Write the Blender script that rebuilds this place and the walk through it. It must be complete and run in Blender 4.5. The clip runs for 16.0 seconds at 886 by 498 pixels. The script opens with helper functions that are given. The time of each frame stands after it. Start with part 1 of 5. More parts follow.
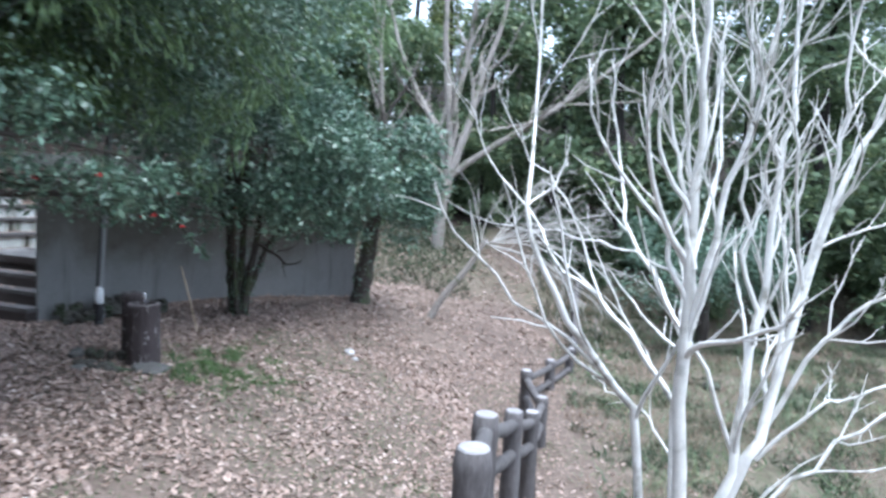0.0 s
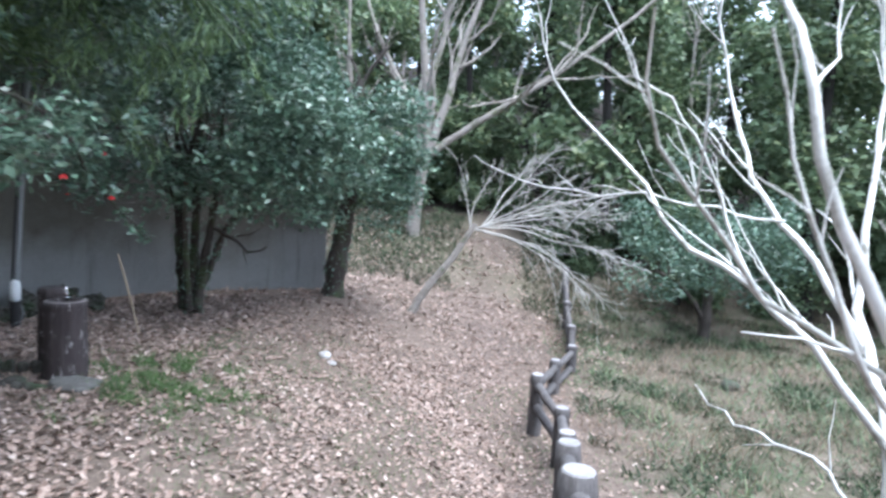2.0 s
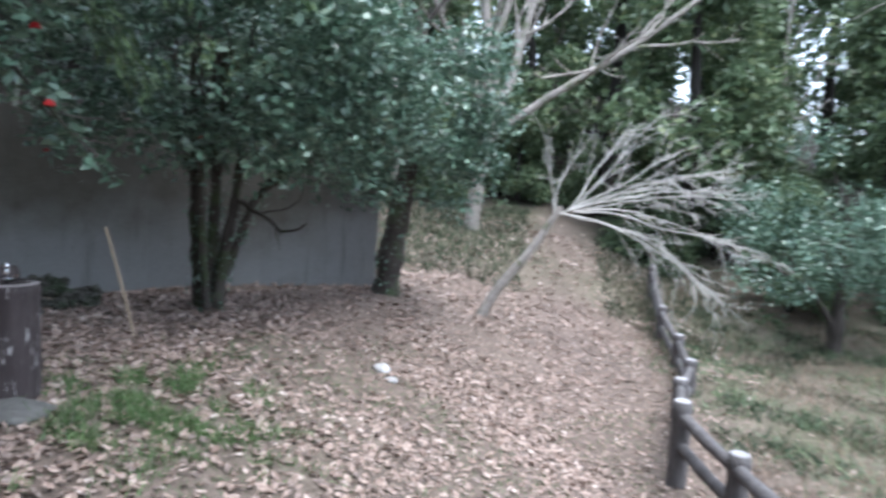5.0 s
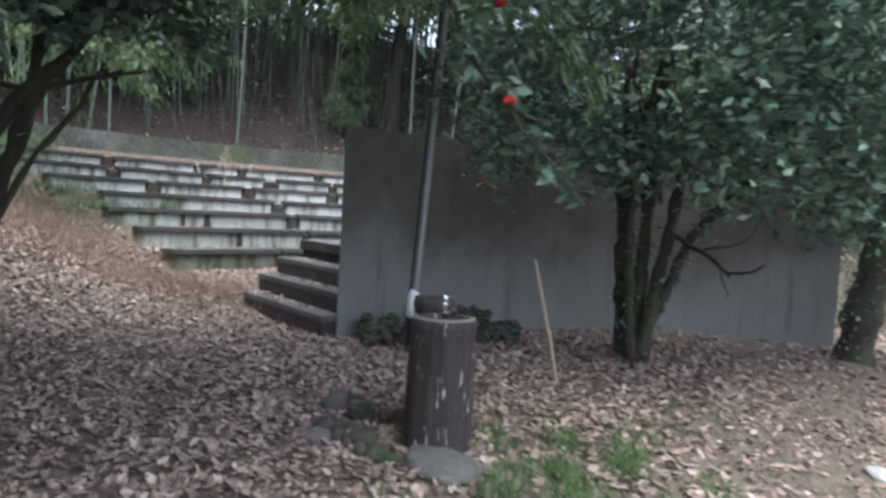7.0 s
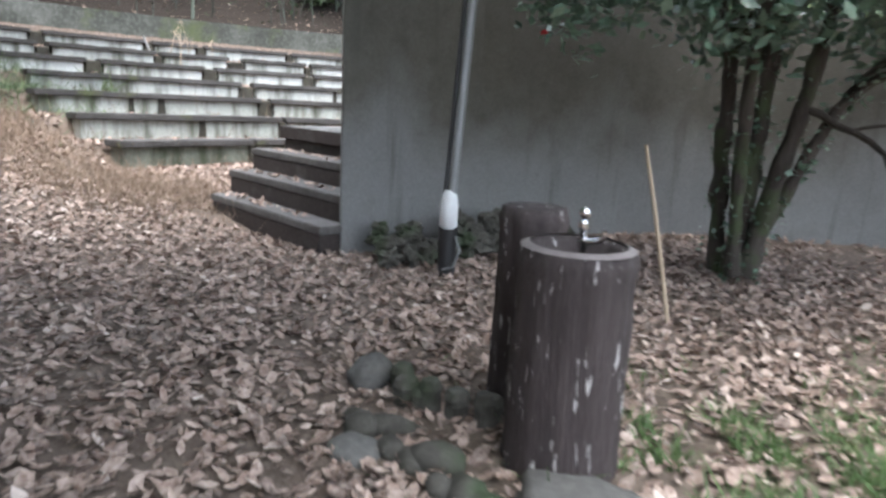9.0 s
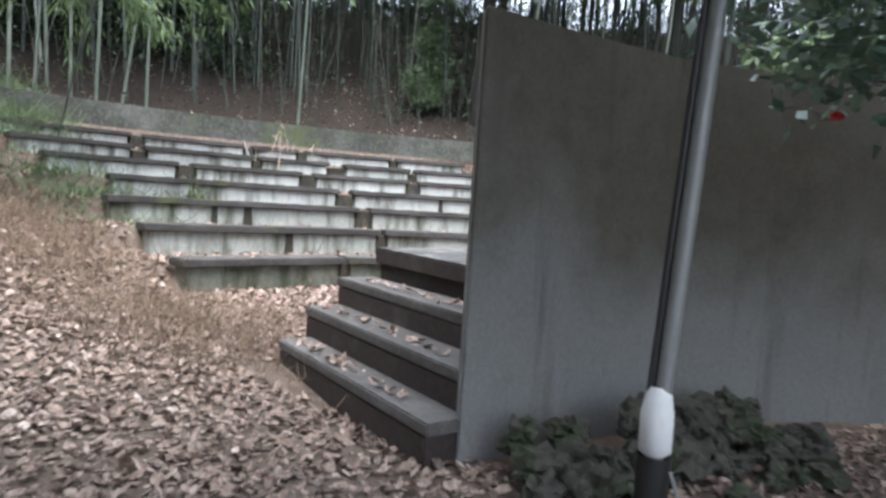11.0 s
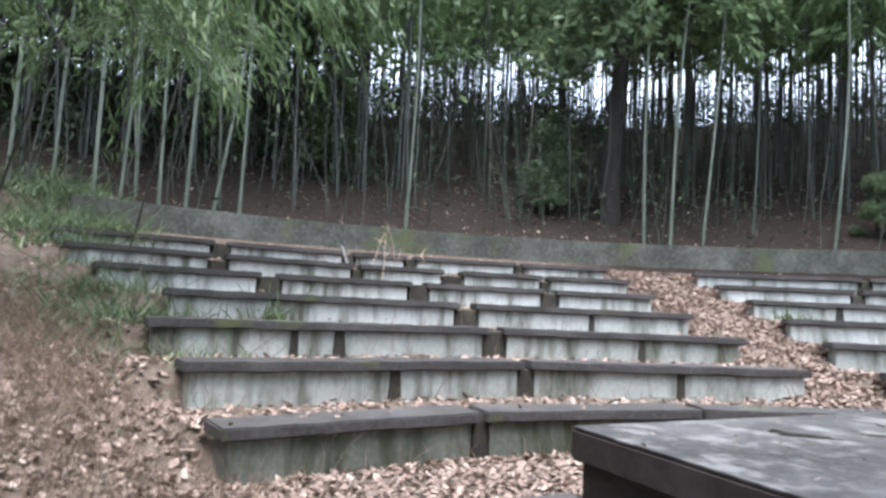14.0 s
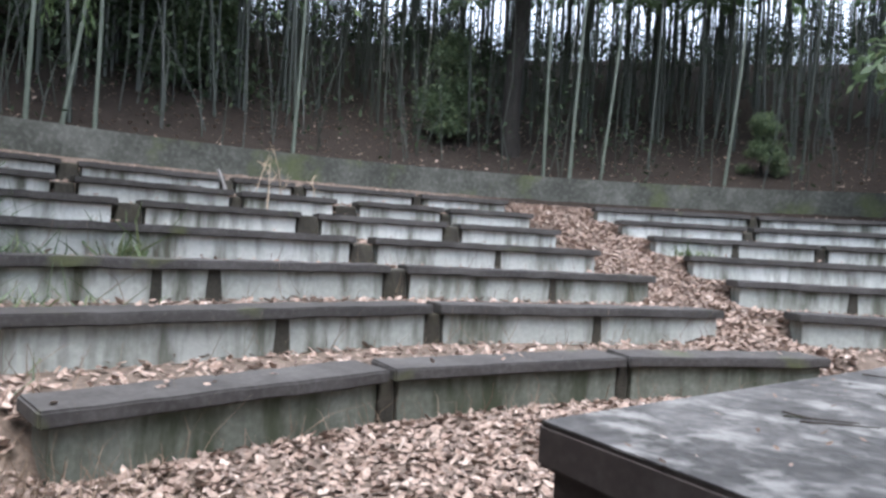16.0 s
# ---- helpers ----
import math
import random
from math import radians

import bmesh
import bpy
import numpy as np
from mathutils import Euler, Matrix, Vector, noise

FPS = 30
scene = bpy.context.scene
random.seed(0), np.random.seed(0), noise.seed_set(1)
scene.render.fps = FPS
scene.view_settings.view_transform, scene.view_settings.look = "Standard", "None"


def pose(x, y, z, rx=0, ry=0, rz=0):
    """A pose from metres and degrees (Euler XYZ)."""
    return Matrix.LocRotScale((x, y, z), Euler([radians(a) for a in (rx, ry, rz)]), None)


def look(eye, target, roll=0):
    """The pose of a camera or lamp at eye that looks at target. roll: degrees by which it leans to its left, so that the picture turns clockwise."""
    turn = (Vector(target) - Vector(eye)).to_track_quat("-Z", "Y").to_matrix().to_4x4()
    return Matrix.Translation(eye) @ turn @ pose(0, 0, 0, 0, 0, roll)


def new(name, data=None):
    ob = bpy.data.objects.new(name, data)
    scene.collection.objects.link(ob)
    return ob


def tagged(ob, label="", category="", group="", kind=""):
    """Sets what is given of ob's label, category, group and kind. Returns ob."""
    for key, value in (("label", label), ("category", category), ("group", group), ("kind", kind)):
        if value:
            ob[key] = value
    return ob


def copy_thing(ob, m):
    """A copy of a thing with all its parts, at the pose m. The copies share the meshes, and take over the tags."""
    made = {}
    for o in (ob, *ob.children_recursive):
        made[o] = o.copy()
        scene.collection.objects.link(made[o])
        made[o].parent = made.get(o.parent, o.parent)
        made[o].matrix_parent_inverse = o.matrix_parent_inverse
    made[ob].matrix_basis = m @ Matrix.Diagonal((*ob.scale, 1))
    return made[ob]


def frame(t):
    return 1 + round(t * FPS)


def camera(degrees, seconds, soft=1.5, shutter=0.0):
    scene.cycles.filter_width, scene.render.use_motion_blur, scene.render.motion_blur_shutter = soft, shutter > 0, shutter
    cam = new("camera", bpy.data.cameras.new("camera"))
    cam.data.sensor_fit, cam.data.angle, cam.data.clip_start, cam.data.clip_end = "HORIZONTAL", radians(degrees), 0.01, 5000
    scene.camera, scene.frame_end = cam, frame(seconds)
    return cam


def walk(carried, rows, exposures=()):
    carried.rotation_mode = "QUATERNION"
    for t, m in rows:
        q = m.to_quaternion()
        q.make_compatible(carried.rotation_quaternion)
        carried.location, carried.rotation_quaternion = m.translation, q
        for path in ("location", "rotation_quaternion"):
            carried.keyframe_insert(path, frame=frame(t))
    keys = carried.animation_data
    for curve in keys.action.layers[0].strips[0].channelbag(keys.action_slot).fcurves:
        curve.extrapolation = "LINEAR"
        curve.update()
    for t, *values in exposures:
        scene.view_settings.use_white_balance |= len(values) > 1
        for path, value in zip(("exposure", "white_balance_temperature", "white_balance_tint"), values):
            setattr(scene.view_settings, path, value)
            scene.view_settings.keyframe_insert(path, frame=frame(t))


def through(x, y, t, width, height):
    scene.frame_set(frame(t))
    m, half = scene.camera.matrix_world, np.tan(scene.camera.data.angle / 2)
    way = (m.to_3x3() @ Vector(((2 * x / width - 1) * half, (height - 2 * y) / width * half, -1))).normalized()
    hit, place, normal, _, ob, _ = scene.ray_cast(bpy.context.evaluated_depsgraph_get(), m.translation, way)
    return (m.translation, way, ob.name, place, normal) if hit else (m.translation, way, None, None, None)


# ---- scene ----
cam = camera(67.6, 16.0, 2.8, 0.5)
SUN_ELEVATION, SUN_ROTATION, SUN_STRENGTH, SKY_STRENGTH = 72.0, 130.0, 1.2, 0.11
EXPOSURES = [(0.0, 2.27, 5500.0, 7.5), (3.0, 2.42, 5650.0, 8.0), (5.5, 2.2, 5750.0, 8.0), (6.5, 2.0, 5900.0, 8.0), (7.5, 2.72, 6050.0, 7.5), (9.5, 2.95, 6250.0, 8.5), (12.0, 2.5, 6200.0, 9.0), (14.0, 2.45, 6050.0, 10.0), (16.0, 2.22, 6050.0, 11.0)]
PATH = [
    (0, (-0.389, 0.145, 1.022), (-0.36, 2.137, 0.848), 3.1),
    (0.5, (-0.463, 0.571, 0.958), (-0.307, 2.554, 0.745), 3.0),
    (1, (-0.53, 1.041, 0.858), (-0.525, 3.032, 0.677), 2.4),
    (1.5, (-0.673, 1.435, 0.791), (-0.57, 3.422, 0.588), 3.2),
    (2, (-0.841, 1.83, 0.731), (-0.688, 3.814, 0.539), 3.2),
    (2.5, (-0.872, 2.243, 0.623), (-0.46, 4.189, 0.414), 4.7),
    (3, (-0.968, 2.72, 0.511), (-0.444, 4.645, 0.378), 5.2),
    (3.2, (-0.981, 2.912, 0.458), (-0.44, 4.831, 0.302), 5.3),
    (5.5, (-1.361, 4.611, 0.072), (-1.711, 6.572, -0.105), 3.0),
    (6, (-1.42, 4.897, 0.053), (-2.204, 6.726, -0.148), 3.2),
    (6.5, (-1.703, 5.097, 0.037), (-2.669, 6.844, -0.092), 3.8),
    (7, (-2.057, 5.329, -0.003), (-3.103, 7.029, -0.12), 3.4),
    (7.5, (-2.425, 5.621, -0.056), (-3.531, 7.286, -0.089), 2.6),
    (8, (-2.756, 5.951, -0.112), (-3.772, 7.667, -0.258), 2.1),
    (8.5, (-3.119, 6.286, -0.167), (-4.069, 8.028, -0.42), 2.9),
    (9, (-3.491, 6.62, -0.206), (-4.428, 8.334, -0.635), 3.0),
    (9.5, (-3.875, 7.004, -0.194), (-4.949, 8.673, -0.443), 2.5),
    (12, (-5.653, 8.904, -0.096), (-6.919, 10.452, -0.148), 3.6),
    (12.5, (-6.119, 9.226, -0.09), (-7.435, 10.73, -0.024), 3.2),
    (13, (-6.57, 9.458, -0.058), (-7.931, 10.919, 0.057), 3.7),
    (13.5, (-6.89, 9.744, -0.038), (-8.307, 11.147, 0.126), 3.0),
    (14, (-7.148, 10.013, -0.075), (-8.599, 11.378, 0.1), 2.7),
    (14.5, (-7.428, 10.27, -0.061), (-8.797, 11.726, 0.008), 3.1),
    (15, (-7.647, 10.488, -0.046), (-8.952, 12.004, -0.033), 4.0),
    (15.5, (-7.835, 10.55, -0.03), (-9.01, 12.168, -0.028), 3.7),
    (16, (-7.882, 10.594, -0.034), (-9.08, 12.195, -0.05), 3.2),
]
walk(cam, [(t, look(eye, target, roll)) for t, eye, target, roll in PATH], EXPOSURES)

# ---- world and light: a dull overcast sky with a wide weak sun ----
world = bpy.data.worlds.new("overcast")
scene.world = world
world.use_nodes = True
_wn = world.node_tree.nodes
_sky = _wn.new("ShaderNodeTexSky")
_sky.sky_type, _sky.sun_disc = "NISHITA", False
_sky.sun_elevation, _sky.sun_rotation = radians(SUN_ELEVATION), radians(SUN_ROTATION)
_sky.dust_density = 4.0
_mixw = _wn.new("ShaderNodeMix")
_mixw.data_type = "RGBA"
_mixw.inputs[0].default_value = 0.55
_mixw.inputs[7].default_value = (6.4, 6.8, 7.4, 1)
world.node_tree.links.new(_sky.outputs[0], _mixw.inputs[6])
world.node_tree.links.new(_mixw.outputs[2], _wn["Background"].inputs[0])
_wn["Background"].inputs[1].default_value = SKY_STRENGTH
sun = new("sun", bpy.data.lights.new("sun", "SUN"))
sun.data.energy, sun.data.angle, sun.data.color = SUN_STRENGTH, radians(50), (1.0, 0.98, 0.95)
_az, _el = radians(SUN_ROTATION), radians(SUN_ELEVATION)
sun.matrix_world = look((50 * math.sin(_az) * math.cos(_el), 50 * math.cos(_az) * math.cos(_el), 50 * math.sin(_el)), (0, 0, 0))


# ---- materials ----
def material(name, build):
    m = bpy.data.materials.new(name)
    m.use_nodes = True
    nt = m.node_tree
    b = nt.nodes["Principled BSDF"]
    build(nt, b)
    return m


def node(nt, kind, **kw):
    n = nt.nodes.new(kind)
    for k, v in kw.items():
        n.inputs[k].default_value = v
    return n


def coords(nt, scale=(1, 1, 1), world_space=False):
    tc = nt.nodes.new("ShaderNodeTexCoord")
    if world_space:
        tc = nt.nodes.new("ShaderNodeNewGeometry")
    mp = nt.nodes.new("ShaderNodeMapping")
    mp.inputs["Scale"].default_value = scale
    nt.links.new(tc.outputs["Position" if world_space else "Object"], mp.inputs[0])
    return mp.outputs[0]


def noise_tex(nt, vec, scale, detail=5.0, rough=0.55):
    n = node(nt, "ShaderNodeTexNoise", Scale=scale, Detail=detail, Roughness=rough)
    nt.links.new(vec, n.inputs["Vector"])
    return n.outputs["Fac"]


def ramp(nt, fac, stops):
    r = nt.nodes.new("ShaderNodeValToRGB")
    while len(r.color_ramp.elements) < len(stops):
        r.color_ramp.elements.new(0.5)
    for e, (p, c) in zip(r.color_ramp.elements, stops):
        e.position, e.color = p, (*c, 1)
    nt.links.new(fac, r.inputs[0])
    return r.outputs[0]


def mixc(nt, fac, a, b, mode="MIX"):
    m = nt.nodes.new("ShaderNodeMix")
    m.data_type, m.blend_type = "RGBA", mode
    for sock, v in ((m.inputs[0], fac), (m.inputs[6], a), (m.inputs[7], b)):
        if isinstance(v, (float, int)):
            sock.default_value = v
        elif isinstance(v, tuple):
            sock.default_value = (*v, 1)
        else:
            nt.links.new(v, sock)
    return m.outputs[2]


def bump(nt, b, height, strength=0.4, dist=0.02):
    n = node(nt, "ShaderNodeBump", Strength=strength, Distance=dist)
    nt.links.new(height, n.inputs["Height"])
    nt.links.new(n.outputs[0], b.inputs["Normal"])


def surface(name, low, mid, high, big=1.2, small=14.0, rough=0.85, bumps=0.35, dist=0.01, stretch=(1, 1, 1), stain=None, stain_scale=1.0, stain_stretch=(1, 1, 1), stain_at=(0.5, 0.68), metal=0.0, world_space=True):
    """A mineral or bark surface: mottled at two scales, with optional stains of their own shape."""
    def build(nt, b):
        v = coords(nt, stretch, world_space)
        n1, n2 = noise_tex(nt, v, big, 6), noise_tex(nt, v, small, 8, 0.65)
        c = ramp(nt, n1, [(0.3, low), (0.5, mid), (0.72, high)])
        c = mixc(nt, 0.55, c, ramp(nt, n2, [(0.25, low), (0.5, mid), (0.75, high)]))
        if stain:
            sv = coords(nt, stain_stretch, world_space)
            f = ramp(nt, noise_tex(nt, sv, stain_scale, 7, 0.6), [(stain_at[0], (0, 0, 0)), (stain_at[1], (1, 1, 1))])
            c = mixc(nt, f, c, stain)
        info = nt.nodes.new("ShaderNodeObjectInfo")
        c = mixc(nt, 0.5, c, ramp(nt, info.outputs["Random"], [(0.0, (0.62, 0.62, 0.6)), (1.0, (1, 1, 1))]), "MULTIPLY")
        nt.links.new(c, b.inputs["Base Color"])
        b.inputs["Roughness"].default_value, b.inputs["Metallic"].default_value = rough, metal
        bump(nt, b, n2, bumps, dist)
    return material(name, build)


def leafy(name, stops, rough=0.5, sheen=0.3, through=0.25):
    """Leaves whose colour varies from leaf to leaf; some light comes through them."""
    def build(nt, b):
        g = nt.nodes.new("ShaderNodeNewGeometry")
        v = coords(nt, (1, 1, 1), True)
        c = ramp(nt, g.outputs["Random Per Island"], stops)
        k = noise_tex(nt, v, 35.0, 3)
        c = mixc(nt, 0.35, c, ramp(nt, k, [(0.3, tuple(x * 0.55 for x in stops[0][1])), (0.7, tuple(min(1, x * 1.3) for x in stops[-1][1]))]))
        nt.links.new(c, b.inputs["Base Color"])
        b.inputs["Roughness"].default_value = rough
        b.inputs["Specular IOR Level"].default_value = sheen
        if through:
            t = nt.nodes.new("ShaderNodeBsdfTranslucent")
            nt.links.new(c, t.inputs[0])
            mx = nt.nodes.new("ShaderNodeMixShader")
            mx.inputs[0].default_value = through
            nt.links.new(b.outputs[0], mx.inputs[1])
            nt.links.new(t.outputs[0], mx.inputs[2])
            nt.links.new(mx.outputs[0], nt.nodes["Material Output"].inputs[0])
    return material(name, build)


def plain(name, colour, rough=0.5, metal=0.0, grain=30.0):
    return surface(name, tuple(c * 0.82 for c in colour), colour, tuple(min(1, c * 1.12) for c in colour), 2.0, grain, rough, 0.12, 0.003, metal=metal)


def ground_build(nt, b):
    v = coords(nt, (1, 1, 1), True)
    n1, n2, n3 = noise_tex(nt, v, 0.35, 6), noise_tex(nt, v, 9.0, 8, 0.7), noise_tex(nt, v, 38.0, 5, 0.7)
    leaves = ramp(nt, n2, [(0.28, (0.055, 0.041, 0.032)), (0.47, (0.125, 0.095, 0.078)), (0.62, (0.2, 0.158, 0.132)), (0.8, (0.29, 0.24, 0.2))])
    leaves = mixc(nt, 0.45, leaves, ramp(nt, n3, [(0.3, (0.065, 0.05, 0.04)), (0.55, (0.16, 0.126, 0.104)), (0.75, (0.29, 0.238, 0.203))]))
    n4 = noise_tex(nt, v, 1.1, 5, 0.6)
    grass = mixc(nt, 0.5, ramp(nt, n2, [(0.3, (0.035, 0.037, 0.022)), (0.6, (0.115, 0.105, 0.072)), (0.8, (0.25, 0.215, 0.165))]), ramp(nt, n4, [(0.35, (0.03, 0.04, 0.02)), (0.5, (0.1, 0.094, 0.062)), (0.68, (0.26, 0.22, 0.18))]))
    att = nt.nodes.new("ShaderNodeAttribute")
    att.attribute_name = "green"
    patch = nt.nodes.new("ShaderNodeMath")
    patch.operation = "MULTIPLY"
    nt.links.new(att.outputs["Fac"], patch.inputs[0])
    nt.links.new(ramp(nt, n1, [(0.36, (0.15, 0.15, 0.15)), (0.6, (1, 1, 1))]), patch.inputs[1])
    c = mixc(nt, patch.outputs[0], leaves, grass)
    dirt = nt.nodes.new("ShaderNodeAttribute")
    dirt.attribute_name = "path"
    soil = ramp(nt, n3, [(0.3, (0.095, 0.071, 0.06)), (0.7, (0.215, 0.165, 0.143))])
    dm = nt.nodes.new("ShaderNodeMath")
    dm.operation = "MULTIPLY"
    dm.inputs[1].default_value = 0.5
    nt.links.new(dirt.outputs["Fac"], dm.inputs[0])
    c = mixc(nt, dm.outputs[0], c, soil)
    # wood floor: dark brown soil with the canopy's shade mixed into its colour
    floor_shade = nt.nodes.new("ShaderNodeAttribute")
    floor_shade.attribute_name = "shaded_floor"
    c = mixc(nt, floor_shade.outputs["Fac"], c, ramp(nt, n2, [(0.3, (0.008, 0.0065, 0.0055)), (0.6, (0.02, 0.0155, 0.013)), (0.8, (0.06, 0.043, 0.034))]))
    nt.links.new(c, b.inputs["Base Color"])
    b.inputs["Roughness"].default_value = 0.95
    b.inputs["Specular IOR Level"].default_value = 0.15
    bump(nt, b, n3, 0.7, 0.03)


M_GROUND = material("leaf_strewn_ground", ground_build)
M_LITTER = leafy("dry_leaf", [(0.0, (0.0452, 0.026, 0.0192)), (0.25, (0.113, 0.0678, 0.0497)), (0.5, (0.2203, 0.139, 0.104)), (0.8, (0.3051, 0.2147, 0.1718)), (0.95, (0.4068, 0.3107, 0.2622)), (1.0, (0.5876, 0.4972, 0.4407))], 0.75, 0.3, 0.12)


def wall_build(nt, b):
    """Grey cement render, cool below, with canopy shade painted in as darker brown from about chest height up, with
    drips and pits.
    """
    v = coords(nt, (1, 1, 1), True)
    big, mid, fine = noise_tex(nt, v, 0.9, 6), noise_tex(nt, v, 5.0, 7, 0.62), noise_tex(nt, v, 34.0, 8, 0.7)
    drip = noise_tex(nt, coords(nt, (3.2, 3.2, 0.28), True), 1.5, 6, 0.6)
    lower_tone = mixc(nt, 0.5, ramp(nt, big, [(0.3, (0.15, 0.152, 0.152)), (0.7, (0.235, 0.237, 0.235))]), ramp(nt, fine, [(0.3, (0.13, 0.13, 0.128)), (0.7, (0.245, 0.245, 0.242))]))
    shaded_tone = mixc(nt, 0.5, ramp(nt, mid, [(0.3, (0.068, 0.064, 0.054)), (0.7, (0.125, 0.12, 0.106))]), ramp(nt, fine, [(0.3, (0.06, 0.057, 0.048)), (0.7, (0.13, 0.124, 0.11))]))
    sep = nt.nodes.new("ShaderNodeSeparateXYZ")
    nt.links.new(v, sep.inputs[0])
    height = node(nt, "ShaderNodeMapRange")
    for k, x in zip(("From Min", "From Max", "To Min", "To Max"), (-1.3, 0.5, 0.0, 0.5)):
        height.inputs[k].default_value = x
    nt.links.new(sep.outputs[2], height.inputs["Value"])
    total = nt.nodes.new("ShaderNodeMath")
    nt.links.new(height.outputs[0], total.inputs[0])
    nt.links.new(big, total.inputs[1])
    # blends the painted overhang shade in with height, its edge broken by noise
    c = mixc(nt, ramp(nt, total.outputs[0], [(0.58, (0, 0, 0)), (0.86, (1, 1, 1))]), lower_tone, shaded_tone)
    c = mixc(nt, ramp(nt, drip, [(0.56, (0, 0, 0)), (0.72, (0.7, 0.7, 0.7))]), c, (0.07, 0.067, 0.058))
    c = mixc(nt, ramp(nt, noise_tex(nt, v, 2.7, 8, 0.7), [(0.66, (0, 0, 0)), (0.72, (0.6, 0.6, 0.6))]), c, (0.06, 0.062, 0.05))
    nt.links.new(c, b.inputs["Base Color"])
    b.inputs["Roughness"].default_value = 0.9
    bump(nt, b, fine, 0.35, 0.006)


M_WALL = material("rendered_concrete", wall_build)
M_STAGE = surface("dark_brown_concrete", (0.02, 0.0145, 0.013), (0.036, 0.027, 0.0245), (0.066, 0.053, 0.049), 1.1, 24.0, 0.8, 0.3, 0.006, stain=(0.085, 0.078, 0.074), stain_scale=2.3, stain_at=(0.55, 0.75))
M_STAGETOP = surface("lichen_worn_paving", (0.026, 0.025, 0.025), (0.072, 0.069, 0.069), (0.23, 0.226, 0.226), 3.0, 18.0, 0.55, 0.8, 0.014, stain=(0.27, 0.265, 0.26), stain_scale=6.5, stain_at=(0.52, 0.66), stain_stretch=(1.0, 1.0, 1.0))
M_TREAD = surface("grey_tread_concrete", (0.05, 0.046, 0.044), (0.1, 0.093, 0.09), (0.18, 0.172, 0.168), 2.0, 24.0, 0.8, 0.35, 0.008)
M_SLAB = surface("mossy_seat_concrete", (0.023, 0.021, 0.021), (0.05, 0.046, 0.045), (0.115, 0.11, 0.109), 1.6, 26.0, 0.85, 0.4, 0.008, stain=(0.075, 0.085, 0.035), stain_scale=1.9, stain_at=(0.6, 0.74))
M_PANEL = surface("streaked_pale_concrete", (0.36, 0.385, 0.37), (0.52, 0.545, 0.53), (0.68, 0.7, 0.69), 1.1, 20.0, 0.9, 0.25, 0.006, stain=(0.1, 0.105, 0.08), stain_scale=1.6, stain_stretch=(2.2, 2.2, 0.45), stain_at=(0.46, 0.66))
M_PANELMOSS = surface("mossy_grey_concrete", (0.075, 0.083, 0.066), (0.145, 0.157, 0.13), (0.28, 0.295, 0.26), 1.3, 20.0, 0.92, 0.35, 0.008, stain=(0.05, 0.06, 0.035), stain_scale=1.8, stain_stretch=(2.2, 2.2, 0.6), stain_at=(0.46, 0.64))
M_PANELMID = surface("weathered_grey_concrete", (0.25, 0.27, 0.25), (0.37, 0.39, 0.365), (0.54, 0.555, 0.535), 1.2, 20.0, 0.92, 0.3, 0.007, stain=(0.075, 0.08, 0.055), stain_scale=1.6, stain_stretch=(2.2, 2.2, 0.45), stain_at=(0.46, 0.66))
M_BRACKET = surface("black_moss_block", (0.018, 0.017, 0.014), (0.038, 0.035, 0.028), (0.075, 0.07, 0.045), 4.0, 30.0, 0.95, 0.5, 0.01)
M_BACKWALL = surface("algae_stained_concrete", (0.016, 0.018, 0.014), (0.056, 0.06, 0.051), (0.18, 0.184, 0.17), 1.3, 12.0, 0.92, 0.35, 0.01, stain=(0.075, 0.095, 0.03), stain_scale=0.8, stain_at=(0.54, 0.7))
M_LOG = surface("moulded_log_concrete", (0.016, 0.011, 0.011), (0.04, 0.029, 0.0285), (0.085, 0.068, 0.067), 3.0, 20.0, 0.75, 0.8, 0.02, stretch=(4, 4, 0.45), stain=(0.5, 0.48, 0.47), stain_scale=12.0, stain_stretch=(4.2, 4.2, 0.6), stain_at=(0.62, 0.65))
M_LOGTOP = surface("worn_log_rim", (0.12, 0.1, 0.098), (0.2, 0.175, 0.17), (0.3, 0.275, 0.27), 5.0, 30.0, 0.85, 0.3, 0.006)
M_POST = surface("grey_brown_fence_concrete", (0.04, 0.035, 0.035), (0.085, 0.076, 0.076), (0.16, 0.15, 0.15), 3.0, 22.0, 0.85, 0.5, 0.01, stretch=(3, 3, 0.7))
M_POSTTOP = surface("bleached_post_end", (0.17, 0.16, 0.165), (0.28, 0.27, 0.275), (0.4, 0.39, 0.395), 5.0, 30.0, 0.9, 0.3, 0.005)
M_ROCK = surface("mossy_rubble", (0.025, 0.023, 0.019), (0.06, 0.056, 0.047), (0.14, 0.132, 0.115), 3.0, 18.0, 0.92, 0.6, 0.02, stain=(0.03, 0.045, 0.02), stain_scale=3.0, stain_at=(0.48, 0.62))
M_PALESTONE = surface("pale_stone", (0.2, 0.19, 0.18), (0.36, 0.35, 0.34), (0.55, 0.54, 0.53), 5.0, 30.0, 0.9, 0.4, 0.01)
M_SLABSTONE = surface("worn_step_stone", (0.055, 0.053, 0.05), (0.11, 0.106, 0.1), (0.19, 0.185, 0.175), 3.0, 26.0, 0.9, 0.4, 0.01)
M_BARK = surface("dark_bark", (0.018, 0.014, 0.011), (0.045, 0.036, 0.03), (0.1, 0.085, 0.072), 3.0, 16.0, 0.92, 0.8, 0.02, stretch=(3, 3, 0.6), stain=(0.05, 0.065, 0.03), stain_scale=3.0, stain_at=(0.5, 0.62))
